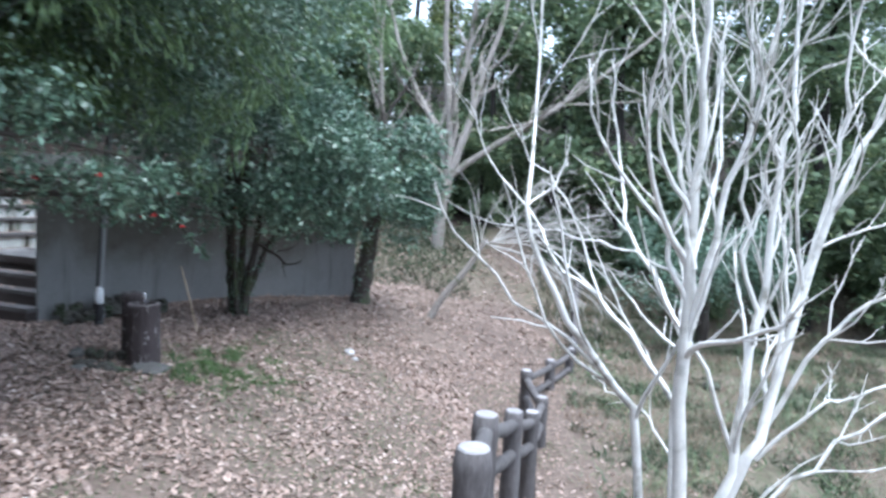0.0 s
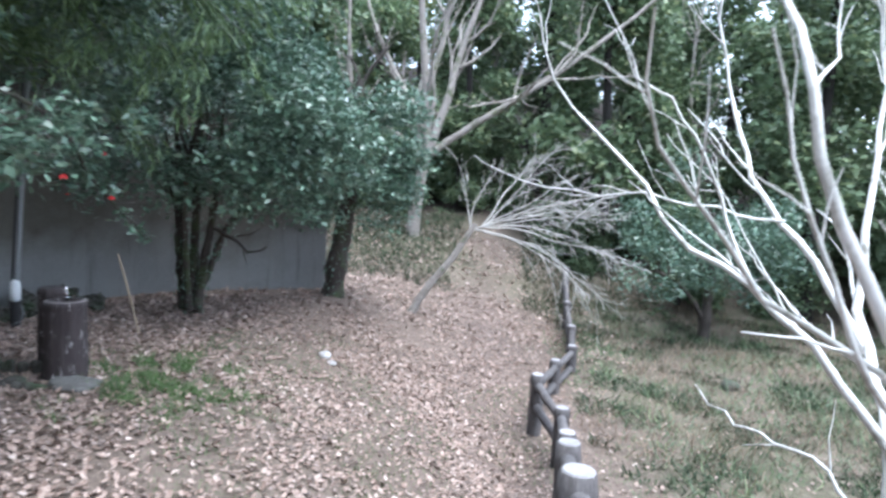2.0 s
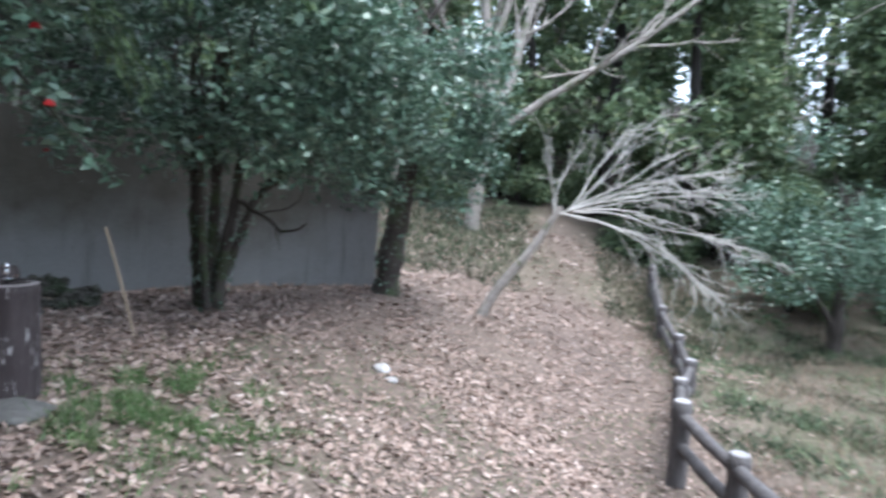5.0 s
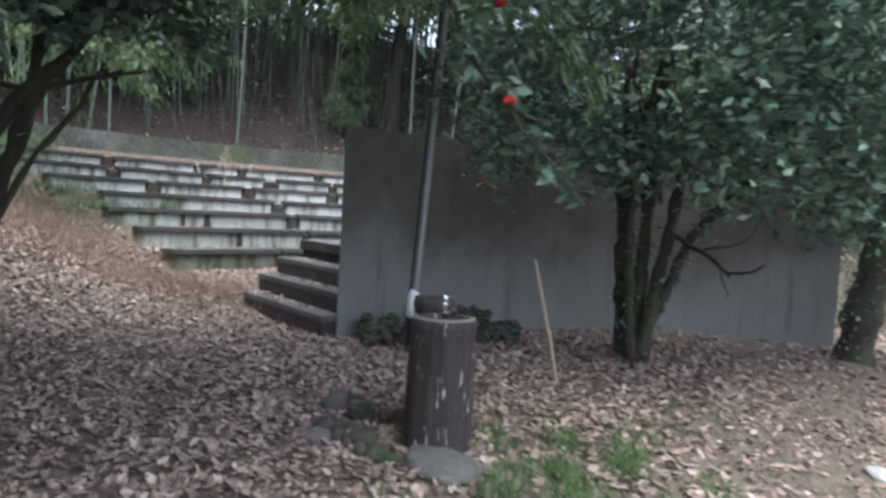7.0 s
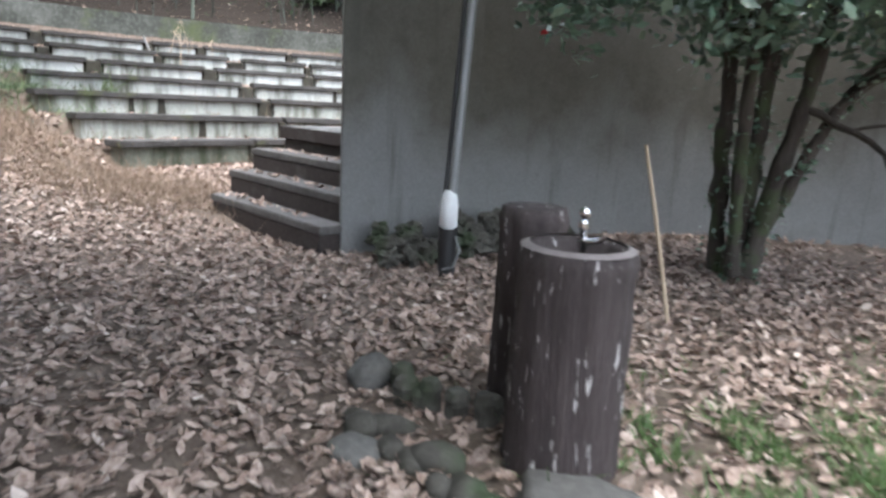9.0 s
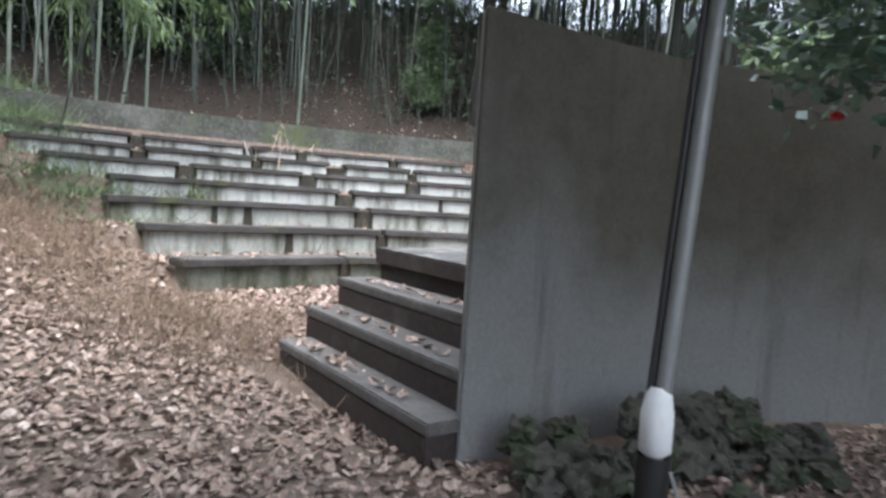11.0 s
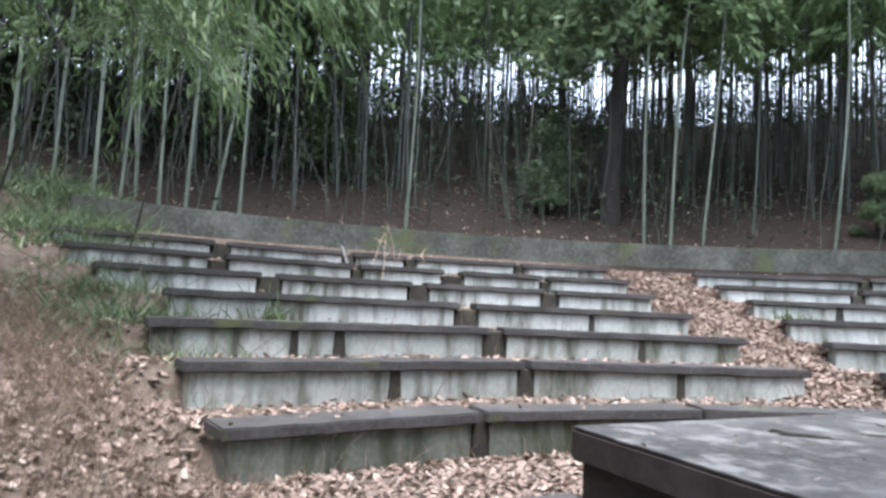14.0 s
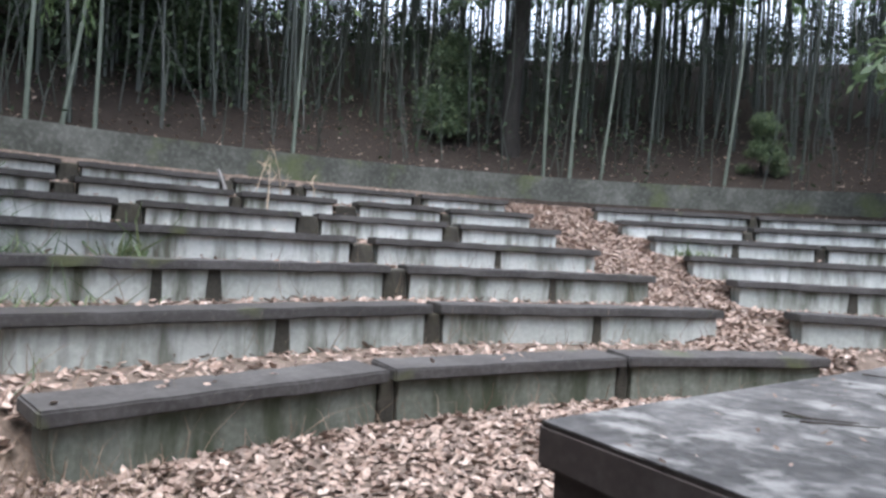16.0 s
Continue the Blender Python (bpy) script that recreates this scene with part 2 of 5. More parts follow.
M_DARKBARK = surface("black_wet_bark", (0.008, 0.007, 0.006), (0.018, 0.015, 0.013), (0.045, 0.039, 0.034), 3.0, 16.0, 0.95, 0.8, 0.02, stretch=(3, 3, 0.6))
M_WHITEBARK = surface("smooth_white_bark", (0.5, 0.49, 0.46), (0.69, 0.68, 0.65), (0.82, 0.81, 0.79), 3.0, 18.0, 0.6, 0.25, 0.005, stain=(0.2, 0.19, 0.155), stain_scale=7.0, stain_at=(0.52, 0.7))
M_GREYBARK = surface("pale_grey_bark", (0.16, 0.14, 0.125), (0.28, 0.25, 0.225), (0.4, 0.37, 0.34), 2.0, 14.0, 0.85, 0.4, 0.01, stain=(0.1, 0.115, 0.06), stain_scale=3.0, stain_at=(0.52, 0.66))
M_TWIG = surface("silvery_twig", (0.3, 0.28, 0.25), (0.44, 0.42, 0.39), (0.58, 0.56, 0.53), 3.0, 20.0, 0.75, 0.2, 0.003)
# one culm in two tones: grove dimness painted dark, open front row painted paler
M_CULM = surface("shaded_bamboo_culm", (0.018, 0.023, 0.018), (0.036, 0.043, 0.034), (0.08, 0.092, 0.076), 1.0, 10.0, 0.5, 0.15, 0.004, stretch=(2, 2, 0.5))
M_PALECULM = surface("lit_bamboo_culm", (0.05, 0.063, 0.049), (0.1, 0.12, 0.094), (0.19, 0.215, 0.18), 1.0, 10.0, 0.5, 0.15, 0.004, stretch=(2, 2, 0.5))
M_DEADCULM = surface("dead_bamboo_culm", (0.15, 0.145, 0.12), (0.27, 0.265, 0.235), (0.42, 0.41, 0.38), 1.0, 12.0, 0.7, 0.2, 0.004, stretch=(2, 2, 0.5))
M_CAMELLIA = leafy("camellia_leaf", [(0.0, (0.026, 0.062, 0.04)), (0.4, (0.056, 0.12, 0.078)), (0.8, (0.105, 0.19, 0.132)), (1.0, (0.19, 0.26, 0.18))], 0.36, 0.75, 0.18)
M_BAMBOOLEAF = leafy("bamboo_leaf", [(0.0, (0.04, 0.075, 0.032)), (0.4, (0.085, 0.145, 0.064)), (0.8, (0.14, 0.22, 0.1)), (1.0, (0.22, 0.3, 0.13))], 0.5, 0.4, 0.35)
M_FARLEAF = leafy("forest_leaf", [(0.0, (0.0325, 0.0624, 0.0351)), (0.4, (0.0715, 0.1274, 0.0754)), (0.8, (0.13, 0.2015, 0.1144)), (1.0, (0.247, 0.286, 0.143))], 0.5, 0.35, 0.3)
# leaf green with understory shade put into the colour; dark weeds share it
M_DIMLEAF = leafy("shade_dimmed_leaf", [(0.0, (0.012, 0.022, 0.012)), (0.5, (0.028, 0.046, 0.026)), (1.0, (0.06, 0.085, 0.045))], 0.7, 0.2, 0.2)
M_YELLOWLEAF = leafy("yellow_green_leaf", [(0.0, (0.06, 0.09, 0.032)), (0.5, (0.12, 0.16, 0.06)), (1.0, (0.24, 0.26, 0.11))], 0.55, 0.3, 0.35)
M_FRESH = leafy("fresh_grass_blade", [(0.0, (0.04, 0.08, 0.03)), (0.5, (0.075, 0.14, 0.048)), (1.0, (0.17, 0.24, 0.1))], 0.55, 0.3, 0.3)
M_GRASS = leafy("grass_blade", [(0.0, (0.04, 0.072, 0.032)), (0.5, (0.082, 0.13, 0.057)), (1.0, (0.2, 0.23, 0.125))], 0.6, 0.3, 0.25)
M_WEED = leafy("dry_weed", [(0.0, (0.09, 0.06, 0.043)), (0.5, (0.195, 0.14, 0.103)), (1.0, (0.34, 0.27, 0.21))], 0.85, 0.2, 0.2)
M_FLOWER = leafy("red_petal", [(0.0, (0.35, 0.015, 0.02)), (1.0, (0.55, 0.04, 0.04))], 0.5, 0.3, 0.2)
M_RUSTLEAF = leafy("rust_leaf", [(0.0, (0.3, 0.1, 0.06)), (1.0, (0.5, 0.24, 0.15))], 0.6, 0.3, 0.2)
M_CHROME = plain("chrome", (0.8, 0.8, 0.82), 0.12, 1.0)
M_PIPE = plain("grey_painted_steel", (0.22, 0.228, 0.235), 0.45, 0.3)
M_WHITEPLASTIC = plain("dirty_white_plastic", (0.72, 0.73, 0.74), 0.5)
M_BLACKPLASTIC = plain("black_plastic", (0.018, 0.018, 0.02), 0.5)
M_STICK = plain("dry_cane", (0.42, 0.33, 0.24), 0.7)
M_WATERBASIN = plain("wet_dark_basin", (0.03, 0.028, 0.026), 0.35)


# ---- small builders ----
def finish(name, me, mat, parent=None, label="", smooth=False):
    me.materials.append(mat)
    if smooth:
        me.polygons.foreach_set("use_smooth", [True] * len(me.polygons))
    me.update()
    ob = new(name, me)
    if parent is not None:
        ob.parent = parent
    if label:
        ob["label"] = label
    if name in ("twig", "branch", "foliage", "crown", "culms"):
        ob["kind"] = "stuff"
    return ob


def part(name, bm, mat, parent=None, label="", smooth=False):
    me = bpy.data.meshes.new(name)
    bm.normal_update()
    bm.to_mesh(me)
    bm.free()
    return finish(name, me, mat, parent, label, smooth)


def raw(name, verts, faces, mat, parent=None, label="", smooth=False):
    me = bpy.data.meshes.new(name)
    me.from_pydata([tuple(v) for v in verts], [], [tuple(f) for f in faces])
    return finish(name, me, mat, parent, label, smooth)


def quads(name, verts, faces, mat, parent=None, label="", smooth=False):
    """Many faces of one size from arrays: verts (n, 3), faces (m, k)."""
    verts, faces = np.asarray(verts, dtype=np.float32), np.asarray(faces, dtype=np.int32)
    me = bpy.data.meshes.new(name)
    k = faces.shape[1]
    me.vertices.add(len(verts))
    me.vertices.foreach_set("co", verts.ravel())
    me.loops.add(faces.size)
    me.loops.foreach_set("vertex_index", faces.ravel())
    me.polygons.add(len(faces))
    me.polygons.foreach_set("loop_start", np.arange(0, faces.size, k, dtype=np.int32))
    me.validate()
    return finish(name, me, mat, parent, label, smooth)


def empty(name, x, y, z, label, category, group="", rz=0):
    ob = new(name)
    ob.empty_display_size = 0.1
    ob.matrix_world = pose(x, y, z, 0, 0, rz)
    return tagged(ob, label, category, group)


def box(bm, x0, x1, y0, y1, z0, z1, bevel=0.0):
    made = bmesh.ops.create_cube(bm, size=1)["verts"]
    for v in made:
        v.co = Vector(((x0 + x1) / 2 + v.co.x * (x1 - x0), (y0 + y1) / 2 + v.co.y * (y1 - y0), (z0 + z1) / 2 + v.co.z * (z1 - z0)))
    if bevel:
        bmesh.ops.bevel(bm, geom=list({e for v in made for e in v.link_edges}), offset=bevel, segments=2, affect="EDGES", profile=0.6)
    return bm


def rough_up(bm, amount, scale, seed=0.0):
    for v in bm.verts:
        v.co += noise.noise_vector(v.co * scale + Vector((seed, seed * 1.7, 0))) * amount


def tube(paths, sides=6):
    """Tapered tubes along polylines: each path is (points, radii). Gives verts and quads."""
    verts, faces = [], []
    for pts, rad in paths:
        pts = np.asarray(pts, float)
        n = len(pts)
        tang = np.gradient(pts, axis=0)
        tang /= np.linalg.norm(tang, axis=1)[:, None] + 1e-9
        ref = np.array([0.31, 0.77, 0.2]) if abs(tang[0, 2]) > 0.6 else np.array([0.1, 0.05, 1.0])
        base = len(verts)
        u = np.cross(tang, ref)
        u /= np.linalg.norm(u, axis=1)[:, None] + 1e-9
        w = np.cross(tang, u)
        for i in range(n):
            for s in range(sides):
                a = 2 * math.pi * s / sides
                verts.append(pts[i] + rad[i] * (math.cos(a) * u[i] + math.sin(a) * w[i]))
        for i in range(n - 1):
            for s in range(sides):
                a, b = base + i * sides + s, base + i * sides + (s + 1) % sides
                faces.append((a, b, b + sides, a + sides))
    return verts, faces


def wander(rng, start, direction, length, steps, jitter, lift=0.0):
    """A crooked line from start."""
    p, d = np.array(start, float), np.array(direction, float)
    d /= np.linalg.norm(d)
    out = [p.copy()]
    for _ in range(steps):
        d = d + rng.normal(0, jitter, 3) + np.array([0, 0, lift])
        d /= np.linalg.norm(d)
        p = p + d * length / steps
        out.append(p.copy())
    return np.array(out), d


def twigs(rng, pts, rad, depth, count, ratio, spread, paths, lift=0.05, thin=0.0022):
    """Side branches of a limb, and theirs in turn, added to paths."""
    seg = np.linalg.norm(np.diff(pts, axis=0), axis=1).sum()
    for k in range(count):
        f = rng.uniform(0.22, 0.97) if count > 1 else 0.9
        i = min(int(f * (len(pts) - 1)), len(pts) - 2)
        q = pts[i] + (pts[i + 1] - pts[i]) * (f * (len(pts) - 1) - i)
        d = pts[i + 1] - pts[i]
        d = d / (np.linalg.norm(d) + 1e-9) + rng.normal(0, spread, 3)
        ln = seg * ratio * rng.uniform(0.5, 1.15) * (1.15 - 0.5 * f)
        n = max(4, int(ln / 0.07))
        sub, _ = wander(rng, q, d, ln, min(n, 9), 0.16, lift)
        r0 = max(rad[i] * 0.55, thin)
        rr = np.linspace(r0, max(thin * 0.6, r0 * 0.3), len(sub))
        paths.append((sub, rr))
        if depth > 1:
            twigs(rng, sub, rr, depth - 1, max(2, int(count * 0.6)), ratio * 0.95, spread, paths, lift, thin)


def leaf_array(rng, centres, size, aspect=0.5, droop=0.0, flat=0.6, fold=0.18, along=None, spread=0.6):
    """Folded leaf blades, six corners each, at the given places. Gives verts and quads."""
    n = len(centres)
    c = np.asarray(centres)
    if along is None:
        d = rng.normal(0, 1, (n, 3))
        d[:, 2] = d[:, 2] * flat - droop
    else:
        d = np.asarray(along) + rng.normal(0, spread, (n, 3))
        d[:, 2] -= droop
    d /= np.linalg.norm(d, axis=1)[:, None]
    up = rng.normal(0, 1 - flat * 0.6, (n, 3)) + np.array([0, 0, 1.0])
    s = np.cross(d, up)
    s /= np.linalg.norm(s, axis=1)[:, None] + 1e-9
    nrm = np.cross(s, d)
    L = size * rng.uniform(0.65, 1.3, (n, 1))
    W = L * aspect * 0.5 * rng.uniform(0.8, 1.2, (n, 1))
    sag = nrm * L * rng.uniform(-0.12, 0.05, (n, 1))
    v = np.empty((n, 6, 3))
    v[:, 0] = c
    v[:, 1] = c + d * L * 0.5 + s * W + nrm * W * fold
    v[:, 2] = c + d * L + sag
    v[:, 3] = c + d * L * 0.5 - s * W + nrm * W * fold
    v[:, 4] = c + d * L * 0.12
    v[:, 5] = c + d * L * 0.55 + sag * 0.3
    f = np.array([[4, 0, 1, 5], [0, 4, 5, 3]])
    idx = np.arange(n)[:, None, None] * 6
    q = np.concatenate([f[None] + idx, (np.array([[5, 1, 2, 3]])[None] + idx)], axis=1).reshape(-1, 4)
    return v.reshape(-1, 3), q


def kite_array(rng, centres, size, aspect, droop, along, spread):
    """Narrow one-quad blades for foliage that stays far off."""
    n = len(centres)
    d = np.asarray(along) + rng.normal(0, spread, (n, 3))
    d[:, 2] -= droop
    d /= np.linalg.norm(d, axis=1)[:, None]
    s = np.cross(d, rng.normal(0, 1, (n, 3)))
    s /= np.linalg.norm(s, axis=1)[:, None] + 1e-9
    L = size * rng.uniform(0.6, 1.3, (n, 1))
    c = np.asarray(centres)
    v = np.stack([c, c + d * L * 0.45 + s * L * aspect * 0.5, c + d * L, c + d * L * 0.45 - s * L * aspect * 0.5], 1).reshape(-1, 3)
    return v, np.arange(n * 4).reshape(-1, 4)


# ---- the lie of the land ----
CENTRE = (-2.756, 11.626)
ROW_R, ROW_STEP, ROW_Z, ROW_RISE = 8.22, 1.183, -0.865, 0.287
SEAT_D, SEAT_H = 0.40, 0.40


def smooth(a, b, v):
    t = np.clip((v - a) / (b - a), 0, 1)
    return t * t * (3 - 2 * t)


def lawn(x, y):
    """The open ground between the path, the fountain and the wall."""
    s = 4.9 - y
    h = -1.47 + 0.27 * (np.log1p(np.exp(-np.abs(s) * 2.2)) / 2.2 + np.clip(s, 0, 12))
    x0 = -2.9 + 0.45 * np.clip(y - 12, 0, 30)
    h = h - 0.333 * np.clip(x - x0, 0, 3.3) * smooth(2, 8, y)
    h = h + np.clip(y - 17, 0, 25) * 0.22 * smooth(-4.5, -2.5, x)
    h = h - 0.13 * np.clip(x - 1.5, 0, 6) * smooth(7, 1, y)
    return h + 0.05 * np.clip(x - 9, 0, 60)


def land(x, y):
    x, y = np.asarray(x, float), np.asarray(y, float)
    dx, dy = x - CENTRE[0], y - CENTRE[1]
    r = np.hypot(dx, dy)
    a = np.degrees(np.arctan2(dy, dx)) % 360
    bowl = -1.47 + 0.085 * np.clip(r - 5.2, 0, 2.9)
    k = (r - ROW_R + SEAT_D / 2) / ROW_STEP
    fl = np.floor(k)
    stepped = fl + smooth(0.36, 0.52, k - fl)
    inside = smooth(179.5, 178, a) * smooth(100, 104, a) * (1 - smooth(139.5, 138.6, a) * smooth(131.8, 132.8, a))
    level = np.where(k > 0, k * (1 - inside) + stepped * inside, 0)
    bowl = bowl + ROW_RISE * np.clip(level, 0, 7.3)
    bank = 0.16 * np.clip(r - 6.5, 0, 12) * smooth(178, 200, a)
    hill = 0.62 * smooth(17.2, 17.6, r) + 0.40 * np.clip(r - 17.5, 0, 27)
    w = smooth(93, 103, a) * smooth(262, 225, a)
    w = np.where(r < 4.5, 0, w)
    far = 0.2 * np.clip(r - 14, 0, 30) * (1 - w) * smooth(40, 80, a) * smooth(130, 90, a)
    return lawn(x, y) * (1 - w) + (bowl + bank * 0.8 + hill) * w + far


def land1(x, y):
    return float(land(np.array([x]), np.array([y]))[0])


def axis(lo, hi, fine, far):
    a = np.arange(lo, hi + fine / 2, fine)
    out, step, p = [], fine, hi
    while p < far:
        step *= 1.35
        p += step
        out.append(p)
    low, step, p = [], fine, lo
    while p > -far:
        step *= 1.35
        p -= step
        low.append(p)
    return np.array(low[::-1] + list(a) + out)


gx, gy = axis(-21.5, 7.0, 0.16, 900.0), axis(-2.5, 28.5, 0.16, 900.0)
GX, GY = np.meshgrid(gx, gy)
GZ = land(GX, GY)
_near = (np.abs(GX + 7) < 25) & (np.abs(GY - 12) < 25)
_bumpy = np.array([noise.noise((x * 1.3, y * 1.3, 0)) * 0.02 + noise.noise((x * 5, y * 5, 3)) * 0.008 if n else 0 for x, y, n in zip(GX.ravel(), GY.ravel(), _near.ravel())])
nx = len(gx)
_i = (np.arange(len(gy) - 1)[:, None] * nx + np.arange(nx - 1)[None]).ravel()
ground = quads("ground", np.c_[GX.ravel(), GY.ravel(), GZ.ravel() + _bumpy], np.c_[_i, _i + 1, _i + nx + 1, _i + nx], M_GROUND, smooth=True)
tagged(ground, "leaf-strewn earth with worn path and grass patches", "ground", kind="structure")


def grassiness(x, y):
    g = np.exp(-((x + 3.1) ** 2 / 1.2 + (y - 9.0) ** 2 / 0.7)) + 0.5 * np.exp(-((x + 1.2) ** 2 / 1.5 + (y - 6.5) ** 2 / 3.0))
    g = g + smooth(16.8, 18.0, y - 0.25 * x) * smooth(-4.0, -2.0, x)
    return np.clip(g + smooth(1.2, 2.2, x - 0.15 * (y - 6)) * smooth(30, 20, y), 0, 1)


_rad = np.hypot(GX - CENTRE[0], GY - CENTRE[1])
_ang = np.degrees(np.arctan2(GY - CENTRE[1], GX - CENTRE[0])) % 360
# where the floor colour takes on the shade of bamboo and wood
_shaded_floor = np.clip(smooth(17.2, 17.8, _rad) * smooth(85, 95, _ang) * smooth(270, 240, _ang) + smooth(21.5, 24, GY), 0, 1)
for _name, _vals in (("green", grassiness(GX, GY)), ("shaded_floor", _shaded_floor * 0.92), ("path", np.exp(-((GX - (0.3 - 0.35 * np.clip(8 - GY, 0, 9) + 0.16 * np.clip(GY - 10, 0, 20))) / 0.75) ** 2) + 1.6 * np.exp(-((GY - 15.0 + 0.12 * (GX - 10)) / 1.3) ** 2) * smooth(7.5, 10, GX) * smooth(24, 18, GX))):
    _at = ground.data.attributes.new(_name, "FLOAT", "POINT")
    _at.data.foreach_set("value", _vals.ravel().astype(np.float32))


# ---- the stage wall, stage and steps ----
def slab_wall(name, plan, z0, z1, thick, mat, label, parent=None, bevel=0.012, end=None):
    """A wall along a broken line, of even thickness to the line's left, with worn edges; end: the back corner of a skew first end."""
    bm = bmesh.new()
    pts = [Vector((x, y, 0)) for x, y in plan]
    left = []
    for i, p in enumerate(pts):
        d0 = (pts[i] - pts[i - 1]).normalized() if i else (pts[1] - pts[0]).normalized()
        d1 = (pts[i + 1] - pts[i]).normalized() if i < len(pts) - 1 else d0
        m = (d0 + d1).normalized()
        nn = Vector((-m.y, m.x, 0))
        left.append(p + nn * thick / max(0.4, m.dot(d1)))
    if end:
        left[0] = Vector((*end, 0))
    ring = pts + left[::-1]
    lo = [bm.verts.new((p.x, p.y, z0)) for p in ring]
    hi = [bm.verts.new((p.x, p.y, z1)) for p in ring]
    n = len(pts)
    for i in range(len(ring)):
        j = (i + 1) % len(ring)
        bm.faces.new((lo[i], lo[j], hi[j], hi[i]))
    for i in range(n - 1):
        bm.faces.new((hi[i], hi[i + 1], hi[2 * n - 2 - i], hi[2 * n - 1 - i]))
        bm.faces.new((lo[i + 1], lo[i], lo[2 * n - 1 - i], lo[2 * n - 2 - i]))
    bmesh.ops.recalc_face_normals(bm, faces=bm.faces)
    if bevel:
        bmesh.ops.bevel(bm, geom=[e for e in bm.edges if e.is_convex and e.calc_face_angle(0) > 0.6], offset=bevel, segments=2, affect="EDGES")
    return part(name, bm, mat, parent, label)


WALL_PLAN = [(-6.79, 10.89), (-6.58, 11.6), (-6.3, 12.32), (-5.84, 13.0), (-5.24, 13.62), (-4.6, 14.12), (-3.9, 14.5), (-3.1, 14.8), (-2.15, 15.08)]
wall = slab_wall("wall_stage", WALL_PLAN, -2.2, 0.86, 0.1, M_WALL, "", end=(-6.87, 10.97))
tagged(wall, "grey rendered concrete stage wall, stained and bare", "wall", kind="structure")

STAGE = [(-8.815, 12.36), (-6.78, 11.64), (-6.5, 12.45), (-6.05, 13.15), (-4.8, 14.3), (-2.3, 15.4), (-2.6, 18.2), (-7.6, 16.3)]


def prism(name, plan, z0, z1, mat, parent=None, label="", bevel=0.012):
    bm = bmesh.new()
    lo = [bm.verts.new((x, y, z0)) for x, y in plan]
    hi = [bm.verts.new((x, y, z1)) for x, y in plan]
    for i in range(len(plan)):
        j = (i + 1) % len(plan)
        bm.faces.new((lo[i], lo[j], hi[j], hi[i]))
    bm.faces.new(hi)
    bm.faces.new(lo[::-1])
    bmesh.ops.recalc_face_normals(bm, faces=bm.faces)
    if bevel:
        bmesh.ops.bevel(bm, geom=[e for e in bm.edges if e.calc_face_angle(0) > 0.3], offset=bevel, segments=2, affect="EDGES")
    return part(name, bm, mat, parent, label)


def inset(plan, d):
    """The plan drawn in by d towards its middle."""
    c = np.mean(np.array(plan), axis=0)
    return [tuple(np.array(p) + (c - np.array(p)) / np.linalg.norm(c - np.array(p)) * d) for p in plan]


stage = empty("stage", -7, 14, -1.47, "low dark concrete stage with worn paved top", "stage")
stage["kind"] = "structure"
# base and slab near-black; a thin sheet gives the top its paler tone
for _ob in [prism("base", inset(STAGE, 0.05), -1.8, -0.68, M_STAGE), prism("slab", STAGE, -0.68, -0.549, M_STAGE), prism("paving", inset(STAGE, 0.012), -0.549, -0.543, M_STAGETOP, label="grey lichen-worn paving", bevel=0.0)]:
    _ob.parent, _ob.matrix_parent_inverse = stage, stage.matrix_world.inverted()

steps = empty("stage_steps", -8, 11.6, -1.47, "dark concrete steps with leaf-strewn treads beside wall", "steps")
steps["kind"] = "structure"
_along = Vector((0.950, -0.313, 0))
_out = Vector((-0.313, -0.950, 0))
for _k, (_off, _top, _shift) in enumerate([(0.36, -0.785, -0.02), (0.66, -1.0, -0.1), (0.91, -1.225, -0.22)]):
    _a = Vector((-8.85, 12.33, 0)) + _out * _off - _along * (_shift - 0.1)
    _b = Vector((-6.95, 11.70, 0)) + _out * _off + _along * (0.34 if _k < 2 else 0.4)
    _back = _out * -0.34
    _plan = [(_a.x, _a.y), (_b.x, _b.y), (_b.x + _back.x, _b.y + _back.y), (_a.x + _back.x, _a.y + _back.y)]
    # grey tread over a near-black recessed riser
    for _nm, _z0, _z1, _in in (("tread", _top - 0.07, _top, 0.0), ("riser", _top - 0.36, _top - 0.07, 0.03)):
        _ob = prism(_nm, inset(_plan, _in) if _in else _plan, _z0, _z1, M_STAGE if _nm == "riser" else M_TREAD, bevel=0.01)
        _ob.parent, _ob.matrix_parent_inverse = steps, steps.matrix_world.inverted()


# ---- the rows of concrete benches ----
JOINTS = {(1, 0): (0.56,), (1, 1): (0.52,), (2, 0): (0.37, 0.5), (2, 1): (0.56,), (3, 1): (0.52,), (2, 2): (0.45,), (4, 4): (0.5,)}


